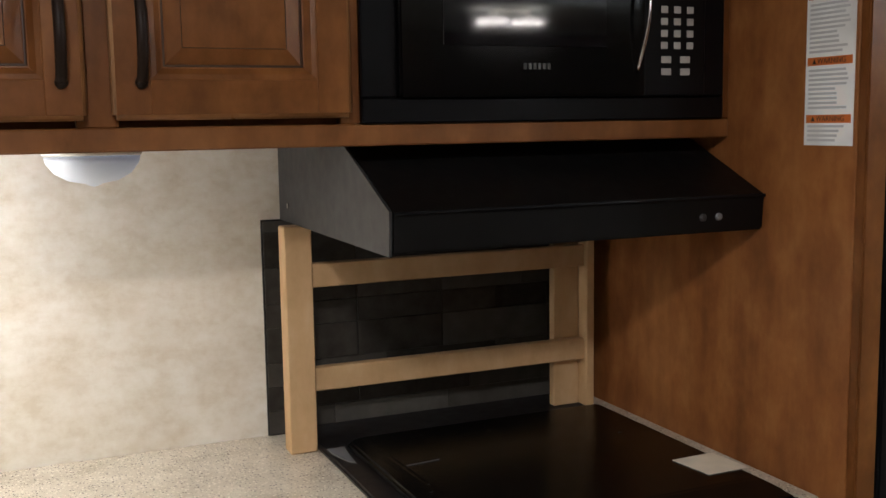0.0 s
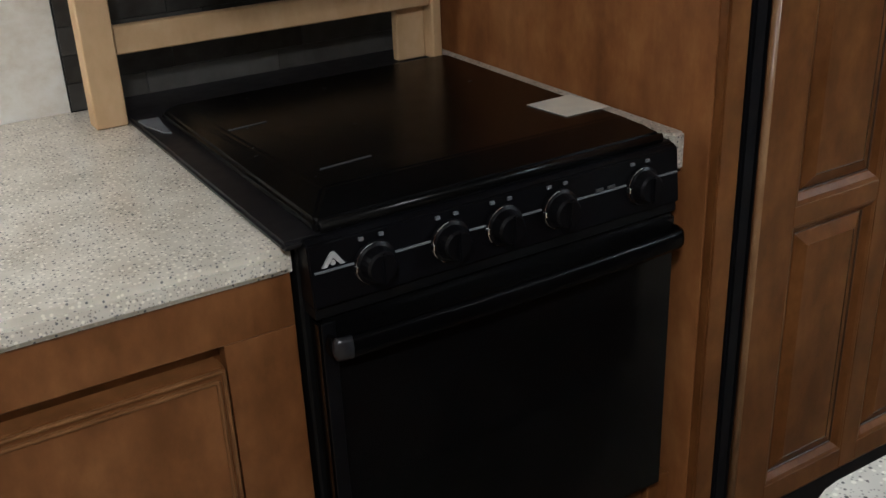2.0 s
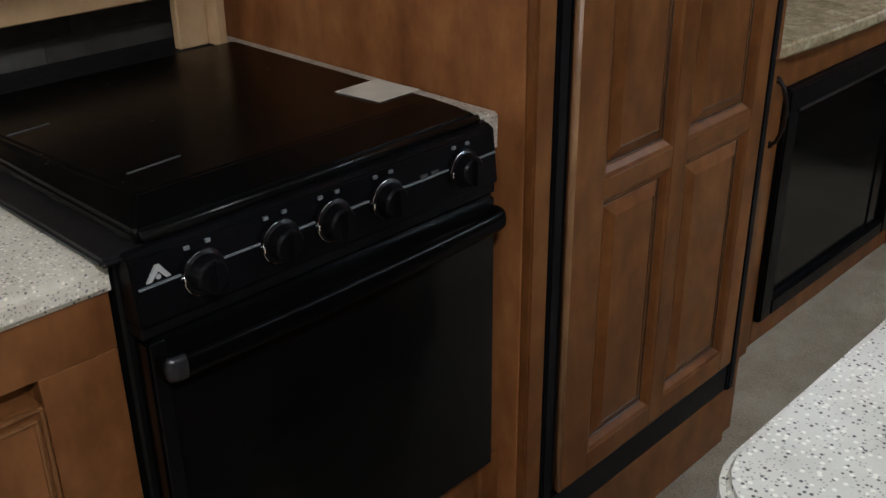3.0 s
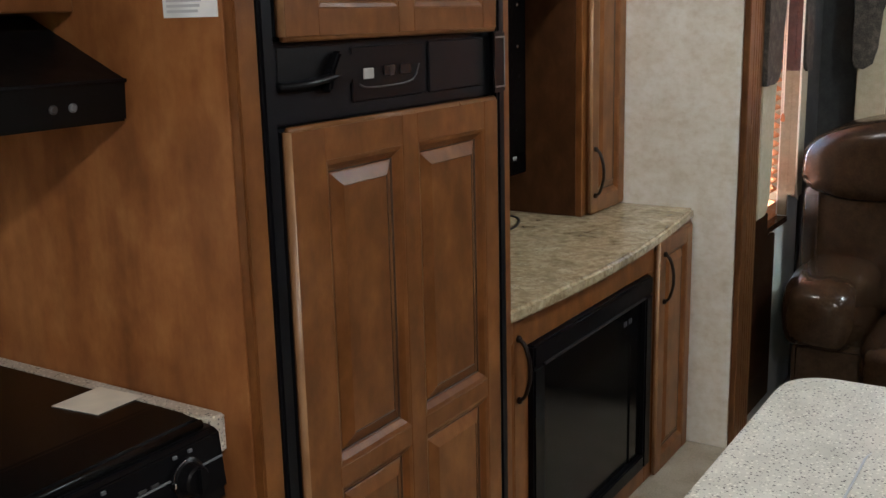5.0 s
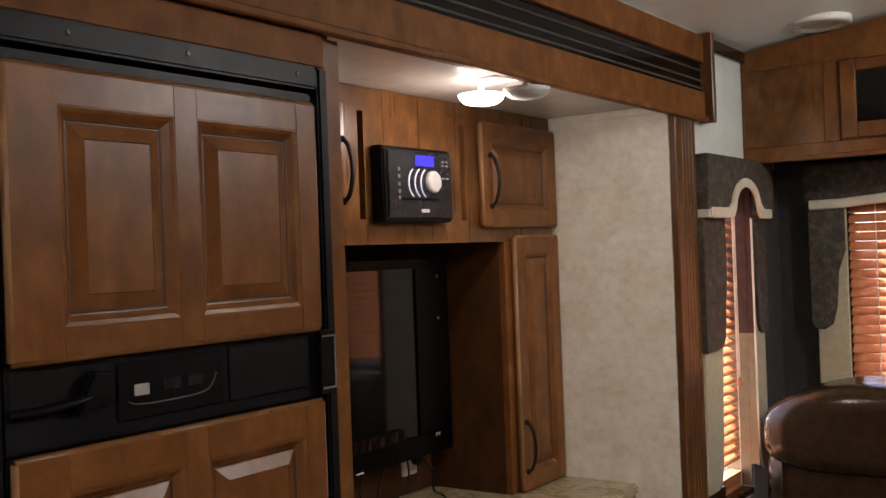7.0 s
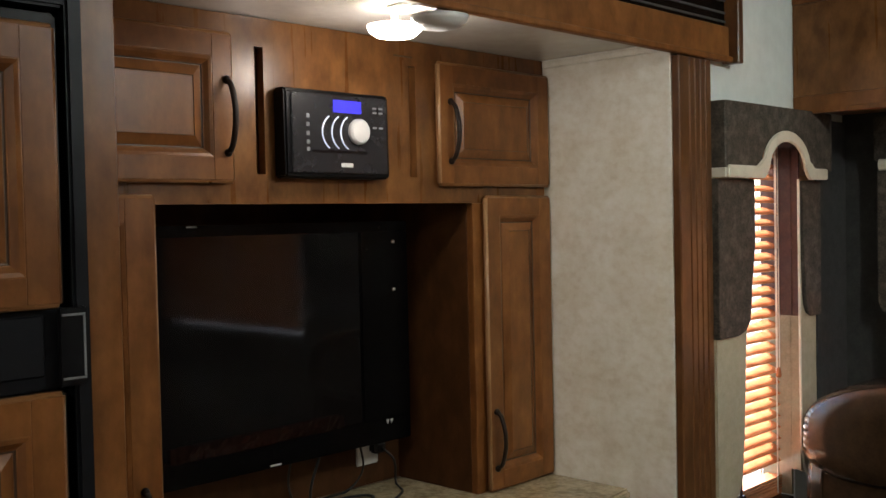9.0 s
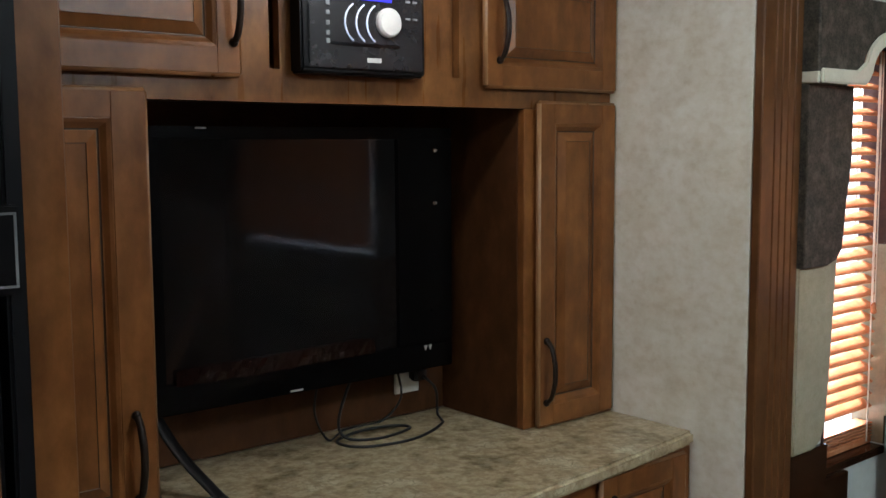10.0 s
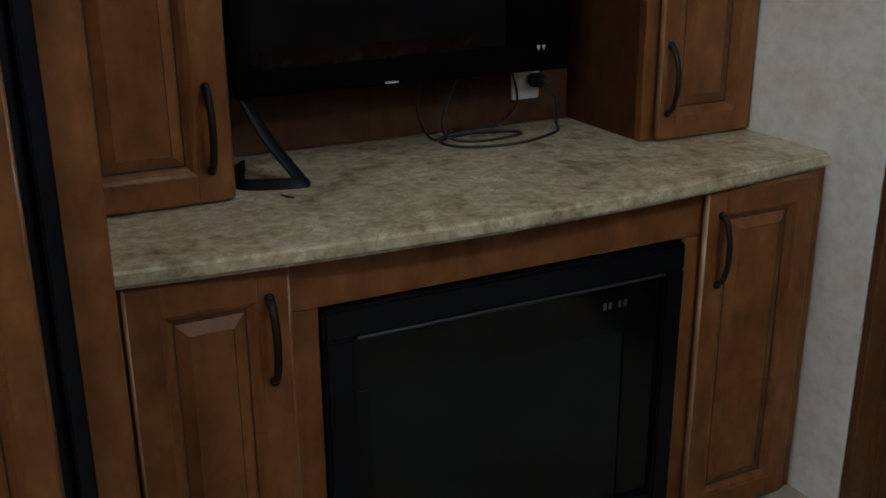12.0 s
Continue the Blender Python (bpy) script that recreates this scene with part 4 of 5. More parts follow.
for row in ((2.604, 3.364, 1.588, 1.612, 0.655, 0.712), (2.604, 2.660, 1.588, 1.612, 0.114, 0.6545), (3.318, 3.364, 1.588, 1.612, 0.114, 0.6545), (2.6605, 3.3175, 1.588, 1.612, 0.114, 0.16)):
    part("surround_bar", box(*row, bev=0.005, seg=2), M_BLACK, fire)
part("bead", sweep([(2.664, 1.592, 0.652), (3.314, 1.592, 0.652)], 0.006, 0.008, 6), M_RIM, fire)
for row in ((2.6605, 3.3175, 1.603, 1.612, 0.546, 0.648), (2.6605, 2.69, 1.603, 1.612, 0.1605, 0.5455), (3.235, 3.3175, 1.603, 1.612, 0.1605, 0.5455)):
    part("inner_panel", box(*row, bev=0.001), M_ENAMEL, fire)
part("glass", box(2.6905, 3.2345, 1.607, 1.611, 0.1605, 0.5455, bev=0), M_HEARTH, fire, "dark reflective glass")
for x in (3.18, 3.192, 3.215, 3.228):
    part("control_mark", box(x, x + 0.007, 1.601, 1.6028, 0.598, 0.612, bev=0), M_GREY, fire)
part("fire_box", box(2.66, 3.32, 1.613, 1.85, 0.116, 0.70, bev=0), M_MATTEBLACK, fire)

tv = thing("television", (2.97, 2.02, 1.0), "black flat-screen television with peeling protective film", "television")
part("body", box(2.600, 3.345, 2.012, 2.060, 1.000, 1.545, bev=0.008, seg=2), M_BLACK, tv)
part("bezel", boxes((2.596, 3.350, 2.000, 2.0115, 0.996, 1.056), (2.596, 3.350, 2.000, 2.0115, 1.524, 1.549), (2.596, 2.634, 2.000, 2.0115, 1.0565, 1.5235), (3.190, 3.350, 2.000, 2.0115, 1.0565, 1.5235), bev=0.003, seg=2), M_BEZEL, tv)
part("screen", box(2.6345, 3.1895, 2.006, 2.0115, 1.0565, 1.5235, bev=0), M_SCREEN, tv, "dark glossy screen")
part("top_mark", box(2.706, 2.730, 1.9985, 1.9998, 1.5435, 1.547, bev=0), M_SILVER, tv)
for z in (1.378, 1.498):
    part("screw", lathe([(0.006, 0.0), (0.004, 0.003)], (3.298, 2.0005, z), "y", 12), M_CHROME, tv)
part("wall_mount", box(2.85, 3.10, 2.0605, 2.1495, 1.18, 1.40, bev=0.004), M_MATTEBLACK, tv)
rf = random.Random(8)
bm = bmesh.new()
line = []
for k in range(41):
    x = 2.652 + 0.47 * k / 40
    line.append([bm.verts.new((x, 1.9985 - 0.003 * rf.random(), 1.048 + 0.016 * j + 0.004 * rf.random() + 0.005 * k / 40)) for j in range(3)])
for p, q in zip(line, line[1:]):
    for j in range(2):
        bm.faces.new((p[j], q[j], q[j + 1], p[j + 1]))
bmesh.ops.solidify(bm, geom=list(bm.faces), thickness=0.0006)
part("film_strip", bm, M_FILM, tv, "crinkled reddish clear film")
part("badge", prism([(3.262, 1.052), (3.272, 1.052), (3.267, 1.040)], "y", 1.998, 1.9998), M_SILVER, tv)
part("badge", prism([(3.275, 1.052), (3.285, 1.052), (3.280, 1.040)], "y", 1.998, 1.9998), M_SILVER, tv)
part("indicator", box(2.905, 2.935, 1.998, 1.9998, 1.000, 1.004, bev=0), M_SILVER, tv)
foot = part("foot", sweep(spline([(2.612, 2.03, 1.01), (2.640, 1.97, 0.93), (2.672, 1.895, 0.868), (2.676, 1.872, 0.856), (2.650, 1.874, 0.8535), (2.600, 1.892, 0.8535), (2.572, 1.915, 0.8535), (2.585, 1.97, 0.8535), (2.61, 2.06, 0.8535)], 8), 0.032, 0.009, 10), M_MATTEBLACK, tv, "bent black stand foot", smooth=True)

outlet = thing("wall_outlet", (3.33, 2.149, 0.90), "white wall outlet with a black plug", "outlet")
part("plate", box(3.288, 3.362, 2.1435, 2.1503, 0.905, 0.978, bev=0.002, seg=2), M_WHITE, outlet)
part("socket", box(3.303, 3.329, 2.1415, 2.1432, 0.928, 0.954, bev=0.001), M_WHITE, outlet)
part("plug", box(3.326, 3.366, 2.112, 2.1432, 0.936, 0.966, bev=0.006, seg=3), M_RUBBER, outlet)
z = 0.8515
solid("power_cord", sweep(spline([(3.346, 2.108, 0.95), (3.375, 2.095, 0.915), (3.385, 2.10, z), (3.33, 2.02, z), (3.20, 1.965, z), (3.08, 1.99, z), (3.06, 2.06, z), (3.14, 2.085, z + 0.004), (3.24, 2.08, z), (3.25, 2.04, z), (3.15, 2.02, z), (3.08, 2.05, z + 0.006), (3.065, 2.06, 0.90), (3.10, 2.06, 0.99)], 8), 0.0068, 0.0068, 8), M_RUBBER, "black power cord coiled on the granite countertop", "cable", smooth=True)
solid("antenna_cord", sweep(spline([(3.02, 2.07, 0.996), (3.015, 2.08, 0.92), (3.05, 2.08, z + 0.001), (3.13, 2.13, z), (3.24, 2.135, z), (3.29, 2.125, 0.90), (3.27, 2.11, 0.97), (3.24, 2.08, 0.996)], 8), 0.0055, 0.0055, 8), M_RUBBER, "thin black cord looped behind the television", "cable", smooth=True)
solid("wire_scrap", sweep([(2.62, 1.83, 0.8505), (2.635, 1.80, 0.8505)], 0.003, 0.003, 6), M_RUBBER, "short black wire scrap on the countertop", "wire")


def twin_light(place, lit, along, gap, r):
    """A flat base plate with two frosted bowls."""
    c = Vector(place)
    d = Vector(along)
    t = thing("twin_ceiling_light", place, "white twin-bowl ceiling light, lit" if all(lit) else "white twin-bowl ceiling light with one bowl lit", "light", "twin-bowl ceiling lights")
    e = d * (gap + 0.1 * r) + Vector((d.y, d.x, 0)) * r * 0.45
    part("base_plate", box(c.x - abs(e.x), c.x + abs(e.x), c.y - abs(e.y), c.y + abs(e.y), c.z - 0.012, c.z - 0.0005, bev=0.005, seg=2), M_WHITE, t)
    for k, on in zip((-1, 1), lit):
        p = c + d * gap * k
        part("bowl", lathe([(0.35 * r, 0.0), (0.70 * r, 0.004), (0.93 * r, 0.014), (r, 0.025), (0.93 * r, 0.026)], (p.x, p.y, c.z - 0.062), "z", 28), M_LIT if on else M_FROST, t, "glowing frosted bowl" if on else "unlit frosted bowl", smooth=True)
        part("neck", lathe([(0.007, 0.0), (0.007, 0.024)], (p.x, p.y, c.z - 0.036), "z", 12), M_WHITE, t)
    return t


twin_light((2.945, 1.54, 1.974), (False, True), (0, 1, 0), 0.062, 0.056)
twin_light((2.35, -0.70, 1.969), (True, True), (1, 0, 0), 0.078, 0.066)


# Round fixtures added out of view to stand for the two fill sources.
def round_light(x, y, z, r, lit):
    t = thing("added_ceiling_light", (x, y, z), "added flat round white ceiling light, out of view", "light", "round ceiling lights")
    part("rim", lathe([(r, 0.0), (r, -0.012), (r * 0.92, -0.022), (r * 0.80, -0.024), (r * 0.78, -0.016)], (x, y, z), "z", 36), M_WHITE, t, smooth=True)
    part("lens", lathe([(r * 0.77, -0.0165), (r * 0.5, -0.026), (r * 0.1, -0.030)], (x, y, z), "z", 28), M_LIT if lit else M_WHITE, t, smooth=True)


round_light(0.15, 0.0, 2.371, 0.15, True)
round_light(3.45, -0.1, 2.371, 0.15, True)
t = thing("ceiling_vent_cap", (4.28, 1.16, 2.262), "round white plastic ceiling speaker cover", "speaker")
part("ring", lathe([(0.10, 0.012), (0.10, -0.006), (0.088, -0.014), (0.082, -0.006)], (4.28, 1.16, 2.258), "z", 32), M_WHITE, t, smooth=True)
part("grille", lathe([(0.081, -0.004), (0.05, -0.008), (0.01, -0.009)], (4.28, 1.16, 2.258), "z", 28), M_WHITE, t, smooth=True)

# ---- lounge end ----
over = thing("overhead_cabinet", (4.57, 0.6, 1.85), "stained wood overhead cabinet along the rear wall", "cabinet")
part("body", prism([(1.460, 1.852), (1.460, 2.220), (0.25, 2.362), (-0.3, 2.362), (-0.3, 1.852)], "x", 4.42, 4.749), M_WOOD, over)
part("face_rail", prism([(1.460, 1.832), (1.460, 1.884), (-0.3, 1.884), (-0.3, 1.832)], "x", 4.40, 4.4195, 0.002), M_WOODX, over)
part("face_rail", prism([(1.460, 2.150), (1.460, 2.215), (0.25, 2.36), (-0.3, 2.36), (-0.3, 2.150)], "x", 4.40, 4.4195), M_WOODX, over)
part("face_panel", box(4.402, 4.4195, 1.185, 1.460, 1.8845, 2.1495), M_PANEL, over)
part("stile", box(4.399, 4.4195, 1.135, 1.1845, 1.8845, 2.1495), M_WOOD, over)
part("lower_lip", box(4.392, 4.3995, -0.3, 1.30, 1.829, 1.846, bev=0.003), M_WOODX, over)
od = part("door", boxes((4.385, 4.3985, 1.080, 1.130, 1.890, 2.145), (4.385, 4.3985, 0.45, 1.0795, 2.108, 2.145), (4.385, 4.3985, 0.45, 1.0795, 1.890, 1.940), (4.385, 4.3985, 0.40, 0.4495, 1.890, 2.145), bev=0.003), M_WOOD, over)
part("dark_inset", box(4.391, 4.3985, 0.45, 1.0795, 1.9405, 2.1075, bev=0), M_GLOSS, od, "dark glass inset")
part("back_rail", box(4.402, 4.4195, 0.3, 1.1345, 1.8845, 2.1495), M_WOOD, over)


def blind(name, along, fixed, a, b, z0, z1, pitch, label):
    """A slatted wooden blind; along x it hangs at y = fixed and faces -y, along y it hangs at x = fixed and faces -x."""
    t = thing(name, (fixed, (a + b) / 2, z0) if along == "y" else ((a + b) / 2, fixed, z0), label, "blind", "wooden window blinds")
    half, tilt = 0.021, radians(pitch)
    bm = bmesh.new()
    rows = []
    for k in range(7):
        s = -half + 2 * half * k / 6
        crown = 0.0025 * (1 - (s / half) ** 2)
        rows.append([(s * math.cos(tilt) - crown * math.sin(tilt), s * math.sin(tilt) + crown * math.cos(tilt) + d) for d in (-0.0013, 0.0013)])
    ring = [r[0] for r in rows] + [r[1] for r in rows[::-1]]
    low_, high_ = [], []
    for s, d in ring:
        low_.append(bm.verts.new((a, s, d) if along == "x" else (s, a, d)))
        high_.append(bm.verts.new((b, s, d) if along == "x" else (s, b, d)))
    bm.faces.new(low_)
    bm.faces.new(high_[::-1])
    for i in range(len(ring)):
        j = (i + 1) % len(ring)
        bm.faces.new((low_[j], low_[i], high_[i], high_[j]))
    bmesh.ops.recalc_face_normals(bm, faces=bm.faces)
    slat = mesh_of("slat", bm, M_SLAT)
    n = int((z1 - z0 - (0.125 if along == "x" else 0.055)) / 0.033)
    for k in range(n):
        z = z1 - 0.055 - 0.033 * k
        shaped("slat", slat, (0, fixed, z) if along == "x" else (fixed, 0, z), t)
    for name_, lo_, hi_ in (("bottom_rail", z0, z0 + 0.016), ("head_rail", z1 - 0.035, z1)):
        part(name_, box(a, b, fixed - 0.022, fixed + 0.022, lo_, hi_, bev=0.003) if along == "x" else box(fixed - 0.022, fixed + 0.022, a, b, lo_, hi_, bev=0.003), M_SLAT, t)
    for f in (0.03, 0.88) if along == "x" else (0.12, 0.5, 0.88):
        c = a + (b - a) * f
        for off in (-0.026, 0.026):
            p0, p1 = ((c, fixed + off, z0 + 0.01), (c, fixed + off, z1)) if along == "x" else ((fixed + off, c, z0 + 0.01), (fixed + off, c, z1))
            part("cord", sweep([p0, p1], 0.004, 0.004, 6), M_TAPE, t)
    return t


def window(name, along, fixed, a, b, z0, z1):
    f = 0.022
    if along == "x":
        rows = ((a, b, fixed, fixed + 0.03, z0, z0 + f), (a, b, fixed, fixed + 0.03, z1 - f, z1), (a, a + f, fixed, fixed + 0.03, z0 + f, z1 - f), (b - f, b, fixed, fixed + 0.03, z0 + f, z1 - f))
        pane = (a + f, b - f, fixed + 0.012, fixed + 0.018, z0 + f, z1 - f)
    else:
        rows = ((fixed, fixed + 0.03, a, b, z0, z0 + f), (fixed, fixed + 0.03, a, b, z1 - f, z1), (fixed, fixed + 0.03, a, a + f, z0 + f, z1 - f), (fixed, fixed + 0.03, b - f, b, z0 + f, z1 - f))
        pane = (fixed + 0.012, fixed + 0.018, a + f, b - f, z0 + f, z1 - f)
    w = solid(name, boxes(*rows, bev=0.002), M_BLACK, "black-framed trailer window behind a wooden blind", "window", kind="structure")
    p = part("pane", box(*pane, bev=0), M_GLASS, w)
    p.visible_shadow = False


window("window_1", "x", 1.5505, WX0 - 0.05, WX1 + 0.05, WZ0 - 0.05, WZ1 + 0.05)
window("window_2", "y", 4.765, RY0, RY1, RZ0, RZ1)
side_blind = blind("wooden_blind", "x", 1.513, 4.078, 4.369, 0.7225, 1.742, 25, "cherry-red wooden slat blind glowing in daylight")
for k in range(5):
    part("stacked_slat", box(4.078, 4.369, 1.490, 1.536, 0.7405 + 0.0085 * k, 0.7445 + 0.0085 * k, bev=0.001), M_SLAT, side_blind)
part("end_cap", lathe([(0.008, 0.0), (0.011, 0.003), (0.009, 0.007)], (4.0715, 1.492, 0.760), "x", 14), M_WHITE, side_blind, "pale round end cap", smooth=True)
blind("wooden_blind", "y", 4.722, 0.40, 1.195, 0.97, 1.755, 44, "cherry-red wooden slat blind on the rear window")

window("window_3", "y", 4.765, SY0, SY1, RZ0, RZ1)
window("window_4", "x", -1.735, 4.185, 4.280, 1.11, 1.39)
blind("wooden_blind", "y", 4.722, SY0 - 0.03, SY1 + 0.03, 1.005, 1.755, 82, "closed cherry-red wooden slat blind on the rear wall")

# fabric surround of the side window
lam = thing("window_surround", (4.2, 1.43, 0.80), "padded leaf-print and cream window surround with arched trim", "window surround", "padded window surrounds")
arch = [(3.905, 1.668), (4.082, 1.668)] + [(4.227 - 0.135 * math.cos(q), 1.690 + 0.066 * math.sin(q)) for q in np.linspace(0.0, math.pi, 17)] + [(4.372, 1.668), (4.520, 1.668), (4.520, 1.838), (3.905, 1.838)]
part("valance", prism(arch, "y", 1.402, 1.420), M_LEAF, lam, "dark leaf-print top board")
band = [(3.900, 1.642), (4.090, 1.642), (4.102, 1.650)] + [(4.227 - 0.108 * math.cos(q), 1.664 + 0.080 * math.sin(q)) for q in np.linspace(0.1, math.pi - 0.1, 15)] + [(4.352, 1.650), (4.364, 1.642), (4.480, 1.642), (4.480, 1.674), (4.400, 1.674), (4.384, 1.684)] + [(4.227 + 0.140 * math.cos(q), 1.674 + 0.100 * math.sin(q)) for q in np.linspace(0.22, math.pi - 0.22, 15)] + [(4.070, 1.684), (4.054, 1.674), (3.900, 1.674)]
part("valance_return", boxes((3.8945, 3.9045, 1.402, 1.461, 1.668, 1.838), (4.5205, 4.532, 1.402, 1.461, 1.668, 1.838), (3.905, 4.520, 1.4205, 1.461, 1.826, 1.838), bev=0.002), M_LEAF, lam)
part("arch_trim", prism(band, "y", 1.392, 1.4015, 0.003), M_TRIMCREAM, lam, "cream arched moulding")
near_leg = [(3.896, 1.655), (3.896, 0.790), (3.985, 0.790), (4.015, 0.806), (4.032, 0.84), (4.045, 0.95), (4.060, 1.20), (4.082, 1.42), (4.088, 1.655)]
far_leg = [(4.382, 1.655), (4.382, 1.30), (4.382, 1.00), (4.384, 0.87), (4.394, 0.815), (4.414, 0.784), (4.490, 0.784), (4.490, 1.655)]
part("cornice_return", box(3.8945, 3.9048, 1.4018, 1.461, 1.642, 1.6675, bev=0.002), M_TRIMCREAM, lam)
part("leaf_return", box(3.8935, 3.8957, 1.424, 1.461, 1.228, 1.640, bev=0), M_LEAF, lam)
part("cream_leg", prism(near_leg, "y", 1.436, 1.461, 0.004), M_CREAM, lam, "cream padded side leg")
part("cream_leg", prism(far_leg, "y", 1.436, 1.461, 0.004), M_CREAM, lam, "cream padded side leg")


def lappet(inner, outer, low):
    """A hanging leaf-print flap: wide above, an ogee inwards, a rounded tip."""
    d = inner - outer
    shape = ((1.0, 1.64), (1.0, 1.47), (0.96, 1.42), (0.90, 1.36), (0.88, 1.31), (0.84, low + 0.035), (0.72, low + 0.010), (0.52, low), (0.0, low))
    return [(outer, 1.64)] + [(outer + d * u, z) for u, z in shape]


part("leaf_panel", prism(lappet(4.092, 3.896, 1.228), "y", 1.424, 1.4355, 0.002), M_LEAF, lam, "dark leaf-print side panel")
part("leaf_panel", prism(lappet(4.378, 4.500, 1.245), "y", 1.424, 1.4355, 0.002), M_LEAF, lam, "dark leaf-print side panel")
part("return_lining", box(4.372, 4.3815, 1.434, 1.5495, 1.25, 1.755, bev=0), M_LINING, lam, "dark red-brown lining")
for k in (1, 4):
    part("lining_fold", sweep([(4.3715, 1.445 + 0.013 * k, 1.252), (4.3712, 1.445 + 0.013 * k, 1.74)], 0.004, 0.006, 6), M_LINING, lam)
part("return_lower", box(4.372, 4.3815, 1.462, 1.5495, 0.724, 1.2495, bev=0), M_VINYL, lam, "glossy cream reveal")
part("return_edge", box(4.372, 4.3815, 1.434, 1.4615, 0.80, 1.2495, bev=0), M_VINYL, lam)
part("return_near", box(4.066, 4.0745, 1.4615, 1.5495, 0.724, 1.755, bev=0), M_LINING, lam)
for x in (4.326, 4.338):
    part("pull_cord", sweep([(x, 1.480, 1.10), (x, 1.480, 1.735)], 0.003, 0.003, 6), M_TAPE, lam)
part("cord_tassel", lathe([(0.003, 0.030), (0.006, 0.022), (0.008, 0.004), (0.005, 0.0)], (4.332, 1.480, 1.072), "z", 12), M_SLAT, lam, "small wooden cord tassel", smooth=True)
part("edge_piping", sweep(spline([(4.371, 1.433, 1.645), (4.372, 1.433, 1.30), (4.374, 1.433, 1.00), (4.377, 1.433, 0.87), (4.390, 1.433, 0.815), (4.412, 1.433, 0.780)], 5), 0.008, 0.008, 8), M_TRIMCREAM, lam, "pale edge piping")
solid("corner_panel", box(4.5335, 4.749, 1.452, 1.461, 0.046, 1.828, bev=0.002), M_DARKWALL, "dark charcoal padded corner panel beside the window", "wall", kind="structure")
solid("window_apron", prism([(3.896, 0.10), (4.170, 0.10), (4.170, 0.699), (4.0655, 0.699), (4.0655, 0.788), (3.896, 0.788)], "y", 1.446, 1.461, 0.002), M_DARKWOOD, "dark stained wood board under the window sill", "trim", kind="structure")
solid("window_sill", box(4.0755, 4.3715, 1.455, 1.5495, 0.7005, 0.722, bev=0.003), M_DARKWOOD, "dark stained wood sill inside the side window opening", "trim", kind="structure")

# fabric surround of the rear window
lam2 = thing("window_surround", (4.73, 0.78, 0.98), "padded leaf-print and cream surround of the rear window", "window surround", "padded window surrounds")
part("valance", prism([(1.335, 1.700), (1.335, 1.832), (0.25, 1.832), (0.25, 1.700)], "x", 4.670, 4.690, 0.003), M_LEAF, lam2)
part("cornice", sweep([(4.664, 1.315, 1.686), (4.664, 1.20, 1.688), (4.664, 1.05, 1.700), (4.664, 0.8, 1.715), (4.664, 0.5, 1.70), (4.664, 0.28, 1.686)], 0.022, 0.034, 8), M_TRIMCREAM, lam2, "cream moulding")
part("cream_leg", box(4.682, 4.694, 1.195, 1.305, 0.98, 1.672, bev=0.003), M_CREAM, lam2)
part("leaf_panel", prism([(1.322, 1.670), (1.322, 1.27), (1.31, 1.245), (1.28, 1.24), (1.25, 1.26), (1.235, 1.32), (1.225, 1.45), (1.20, 1.52), (1.20, 1.670)], "x", 4.668, 4.6815), M_LEAF, lam2)

# recliner
rec = thing("recliner", (4.2, 0.9, 0.045), "glossy brown leather recliner below the windows", "recliner")


def cushion(x0, x1, y0, y1, z0, z1, e=0.42):
    """A plump padded block, rounded on every side."""
    bm = bmesh.new()
    bmesh.ops.create_uvsphere(bm, u_segments=40, v_segments=24, radius=1.0)
    for v in bm.verts:
        p = [math.copysign(abs(c) ** e, c) for c in v.co]
        wrinkle = 0.006 * noise.noise(Vector((p[0] * 2.3 + x0, p[1] * 2.3 + y0, p[2] * 2.3 + z0)))
        v.co = Vector(((x0 + x1) / 2 + p[0] * (x1 - x0) / 2, (y0 + y1) / 2 + p[1] * (y1 - y0) / 2, (z0 + z1) / 2 + p[2] * (z1 - z0) / 2)) + Vector((wrinkle, wrinkle, wrinkle))
    return bm


part("base", box(3.90, 4.52, 0.50, 1.31, 0.07, 0.40, bev=0.02, seg=3), M_LEATHER, rec)
part("seat", cushion(3.76, 4.40, 0.63, 1.10, 0.26, 0.455), M_LEATHER, rec, smooth=True)
part("arm", cushion(3.84, 4.46, 1.092, 1.362, 0.355, 0.622, 0.56), M_LEATHER, rec, "rounded leather arm", smooth=True)
part("arm", cushion(3.84, 4.46, 0.39, 0.655, 0.355, 0.622, 0.56), M_LEATHER, rec, "rounded leather arm", smooth=True)
part("back", cushion(4.255, 4.56, 0.41, 1.398, 0.40, 0.93, 0.34), M_LEATHER, rec, smooth=True)
bm = cushion(4.215, 4.56, 0.40, 1.404, 0.800, 1.106, 0.46)
for v in bm.verts:
    if v.co.z > 0.95:
        v.co.z -= 0.13 * max(0.0, abs(v.co.y - 0.902) / 0.5 - 0.35) ** 1.6
part("headrest", bm, M_LEATHER, rec, "padded headrest", smooth=True)
part("headrest_seam", sweep(spline([(4.262, 0.50, 0.838), (4.248, 0.68, 0.830), (4.244, 0.90, 0.828), (4.248, 1.12, 0.830), (4.262, 1.32, 0.838)], 6), 0.010, 0.008, 8), M_LEATHER, rec, smooth=True)
for y in (0.50, 1.325):
    part("seam", sweep(spline([(4.268, y, 0.46), (4.262, y, 0.60), (4.262, y, 0.76), (4.266, y, 0.855)], 6), 0.010, 0.008, 8), M_LEATHER, rec, smooth=True)
part("foot_block", box(4.0, 4.4, 0.6, 1.2, 0.0455, 0.069, bev=0), M_MATTEBLACK, rec)

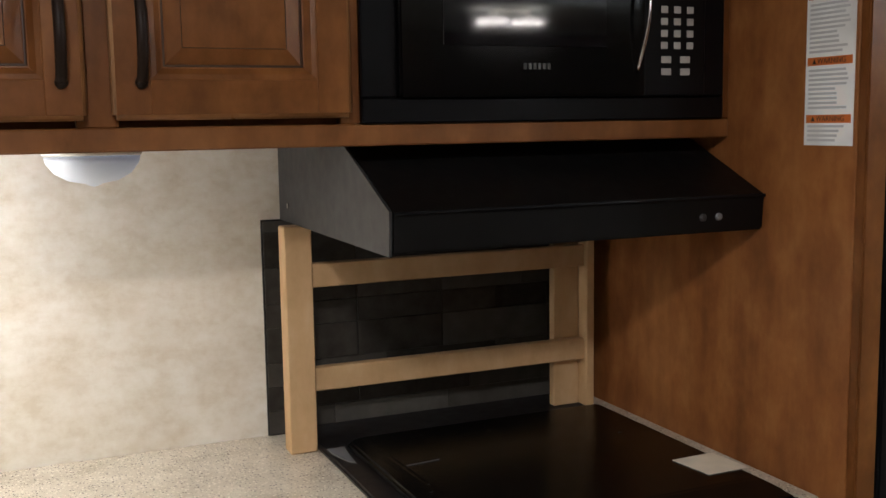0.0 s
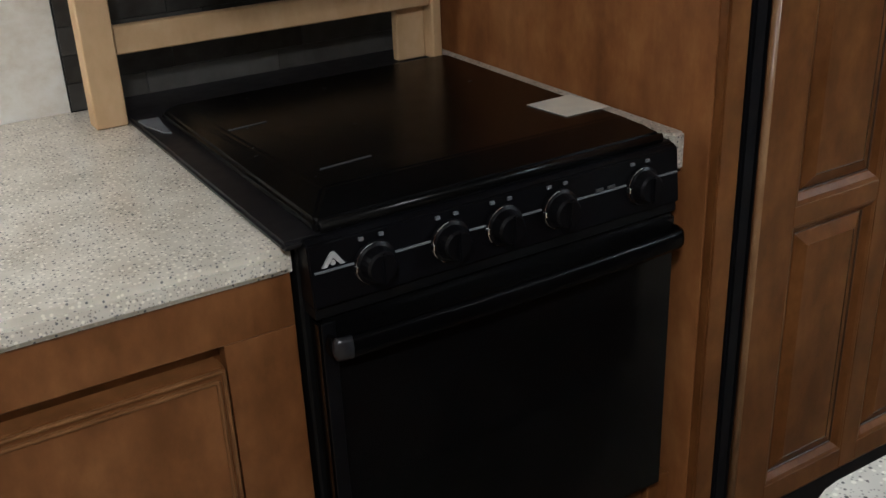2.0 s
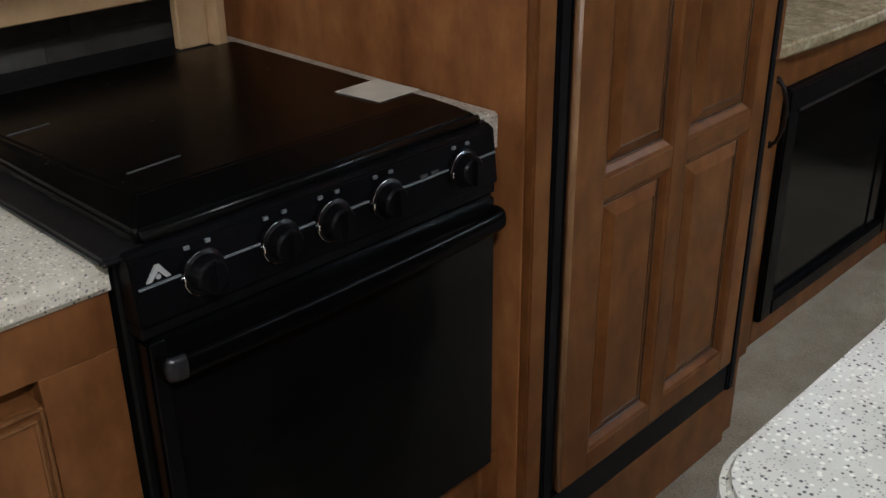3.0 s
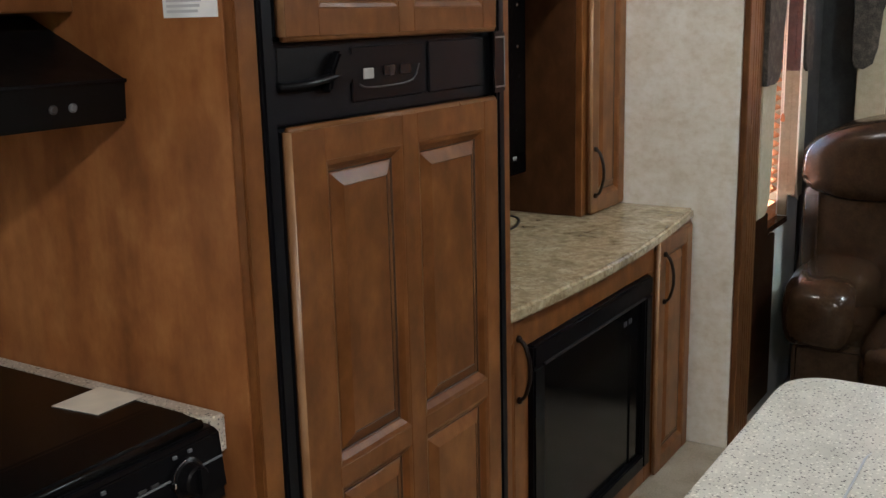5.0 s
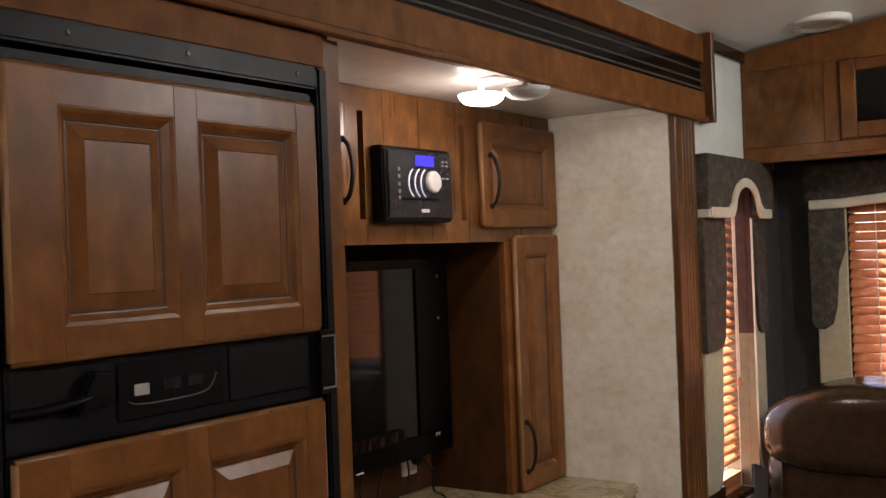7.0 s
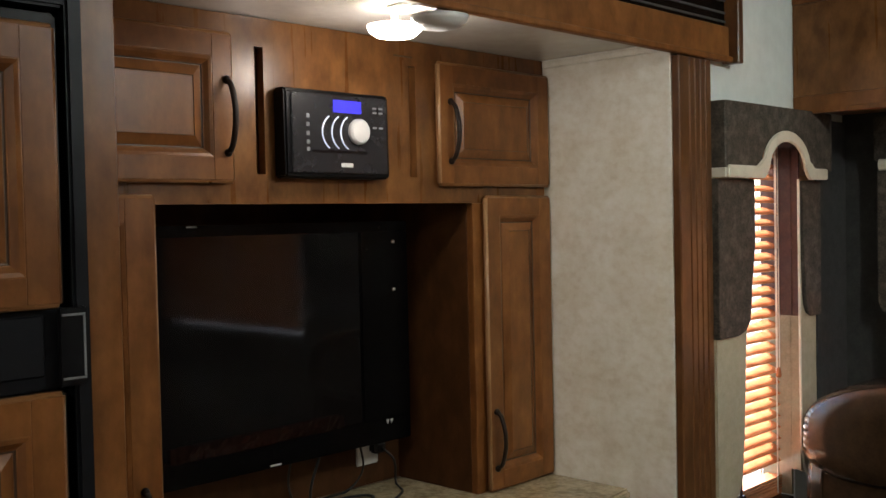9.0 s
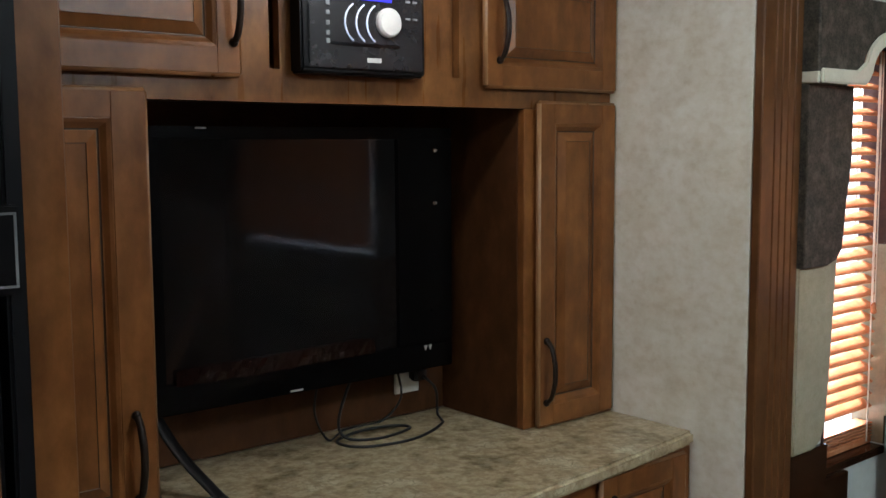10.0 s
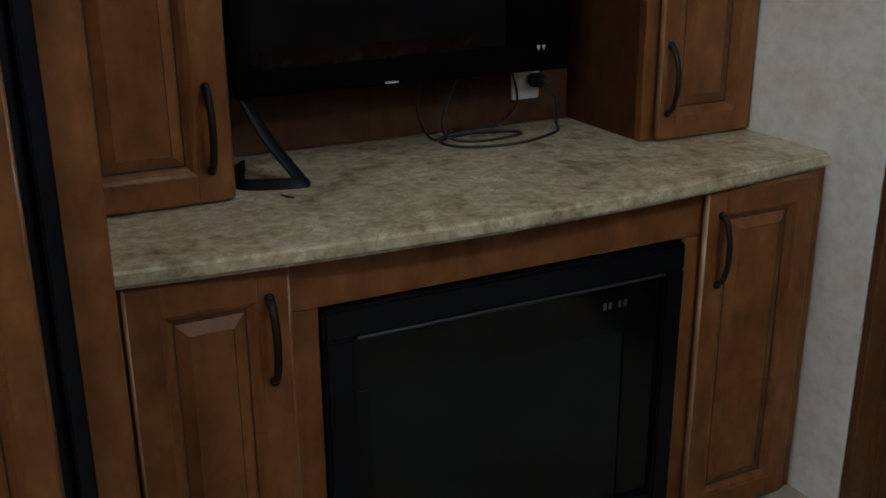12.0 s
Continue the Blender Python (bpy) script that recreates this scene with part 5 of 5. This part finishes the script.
# ---- island ----
isl = thing("kitchen_island", (1.55, 0.64, 0.045), "stained wood kitchen island base", "island")
part("body", box(1.10, 2.02, 0.46, 0.83, 0.11, 0.888, bev=0.003), M_WOOD, isl)
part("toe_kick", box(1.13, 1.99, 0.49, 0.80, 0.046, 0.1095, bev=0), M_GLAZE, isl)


def round_rect(x0, x1, y0, y1, r, n=7):
    out = []
    for cx, cy, a in ((x1 - r, y1 - r, 0), (x0 + r, y1 - r, 90), (x0 + r, y0 + r, 180), (x1 - r, y0 + r, 270)):
        out += [(cx + r * math.cos(radians(a + 90 * k / n)), cy + r * math.sin(radians(a + 90 * k / n))) for k in range(n + 1)]
    return out


bm = prism(round_rect(1.012, 2.104, 0.415, 0.893, 0.075), "z", 0.8885, 0.930)
bmesh.ops.bevel(bm, geom=[e for e in bm.edges if abs(e.verts[0].co.z - e.verts[1].co.z) < 1e-4], offset=0.008, segments=3, affect="EDGES")
solid("island_countertop", bm, M_ISLAND, "speckled white solid-surface island top with rounded corners", "countertop")
sink = thing("sink_cover", (1.6, 0.58, 0.93), "speckled white sink cover set in the island top", "sink cover")
bm = prism(round_rect(1.30, 1.868, 0.47, 0.728, 0.045), "z", 0.9305, 0.936, 0.002)
part("board", bm, M_ISLAND, sink)
ringp = round_rect(1.297, 1.871, 0.467, 0.731, 0.048)
part("gap_line", sweep([(x, y, 0.9306) for x, y in ringp + ringp[:1]], 0.003, 0.002, 6), M_TEXT, sink)

# ---- tiles behind the stove ----
splash = solid("backsplash", box(0.848, 1.523, 2.2325, 2.2395, 0.9315, 1.345, bev=0), M_MATTEBLACK, "dark slate strip-tile backsplash behind the stove", "backsplash", kind="structure")
tile_meshes = {}
rt = random.Random(3)
z = 0.934
while z < 1.33:
    h = rt.choice((0.046, 0.046, 0.068))
    h = min(h, 1.343 - z)
    x = 0.849 - rt.choice((0.0, 0.06, 0.11))
    while x < 1.521:
        w = rt.choice((0.12, 0.18, 0.24))
        a, b = max(x, 0.849), min(x + w, 1.5225)
        if b - a > 0.015:
            size = (round(b - a, 3), round(h, 3))
            if size not in tile_meshes:
                tile_meshes[size] = mesh_of("tile", box(0.0004, size[0] - 0.0004, -0.004, 0, 0.0004, size[1] - 0.0004, bev=0.0007), M_TILE)
            shaped("tile", tile_meshes[size], (a, 2.232 - 0.003 * rt.random(), z), splash)
        x += w
    z += h
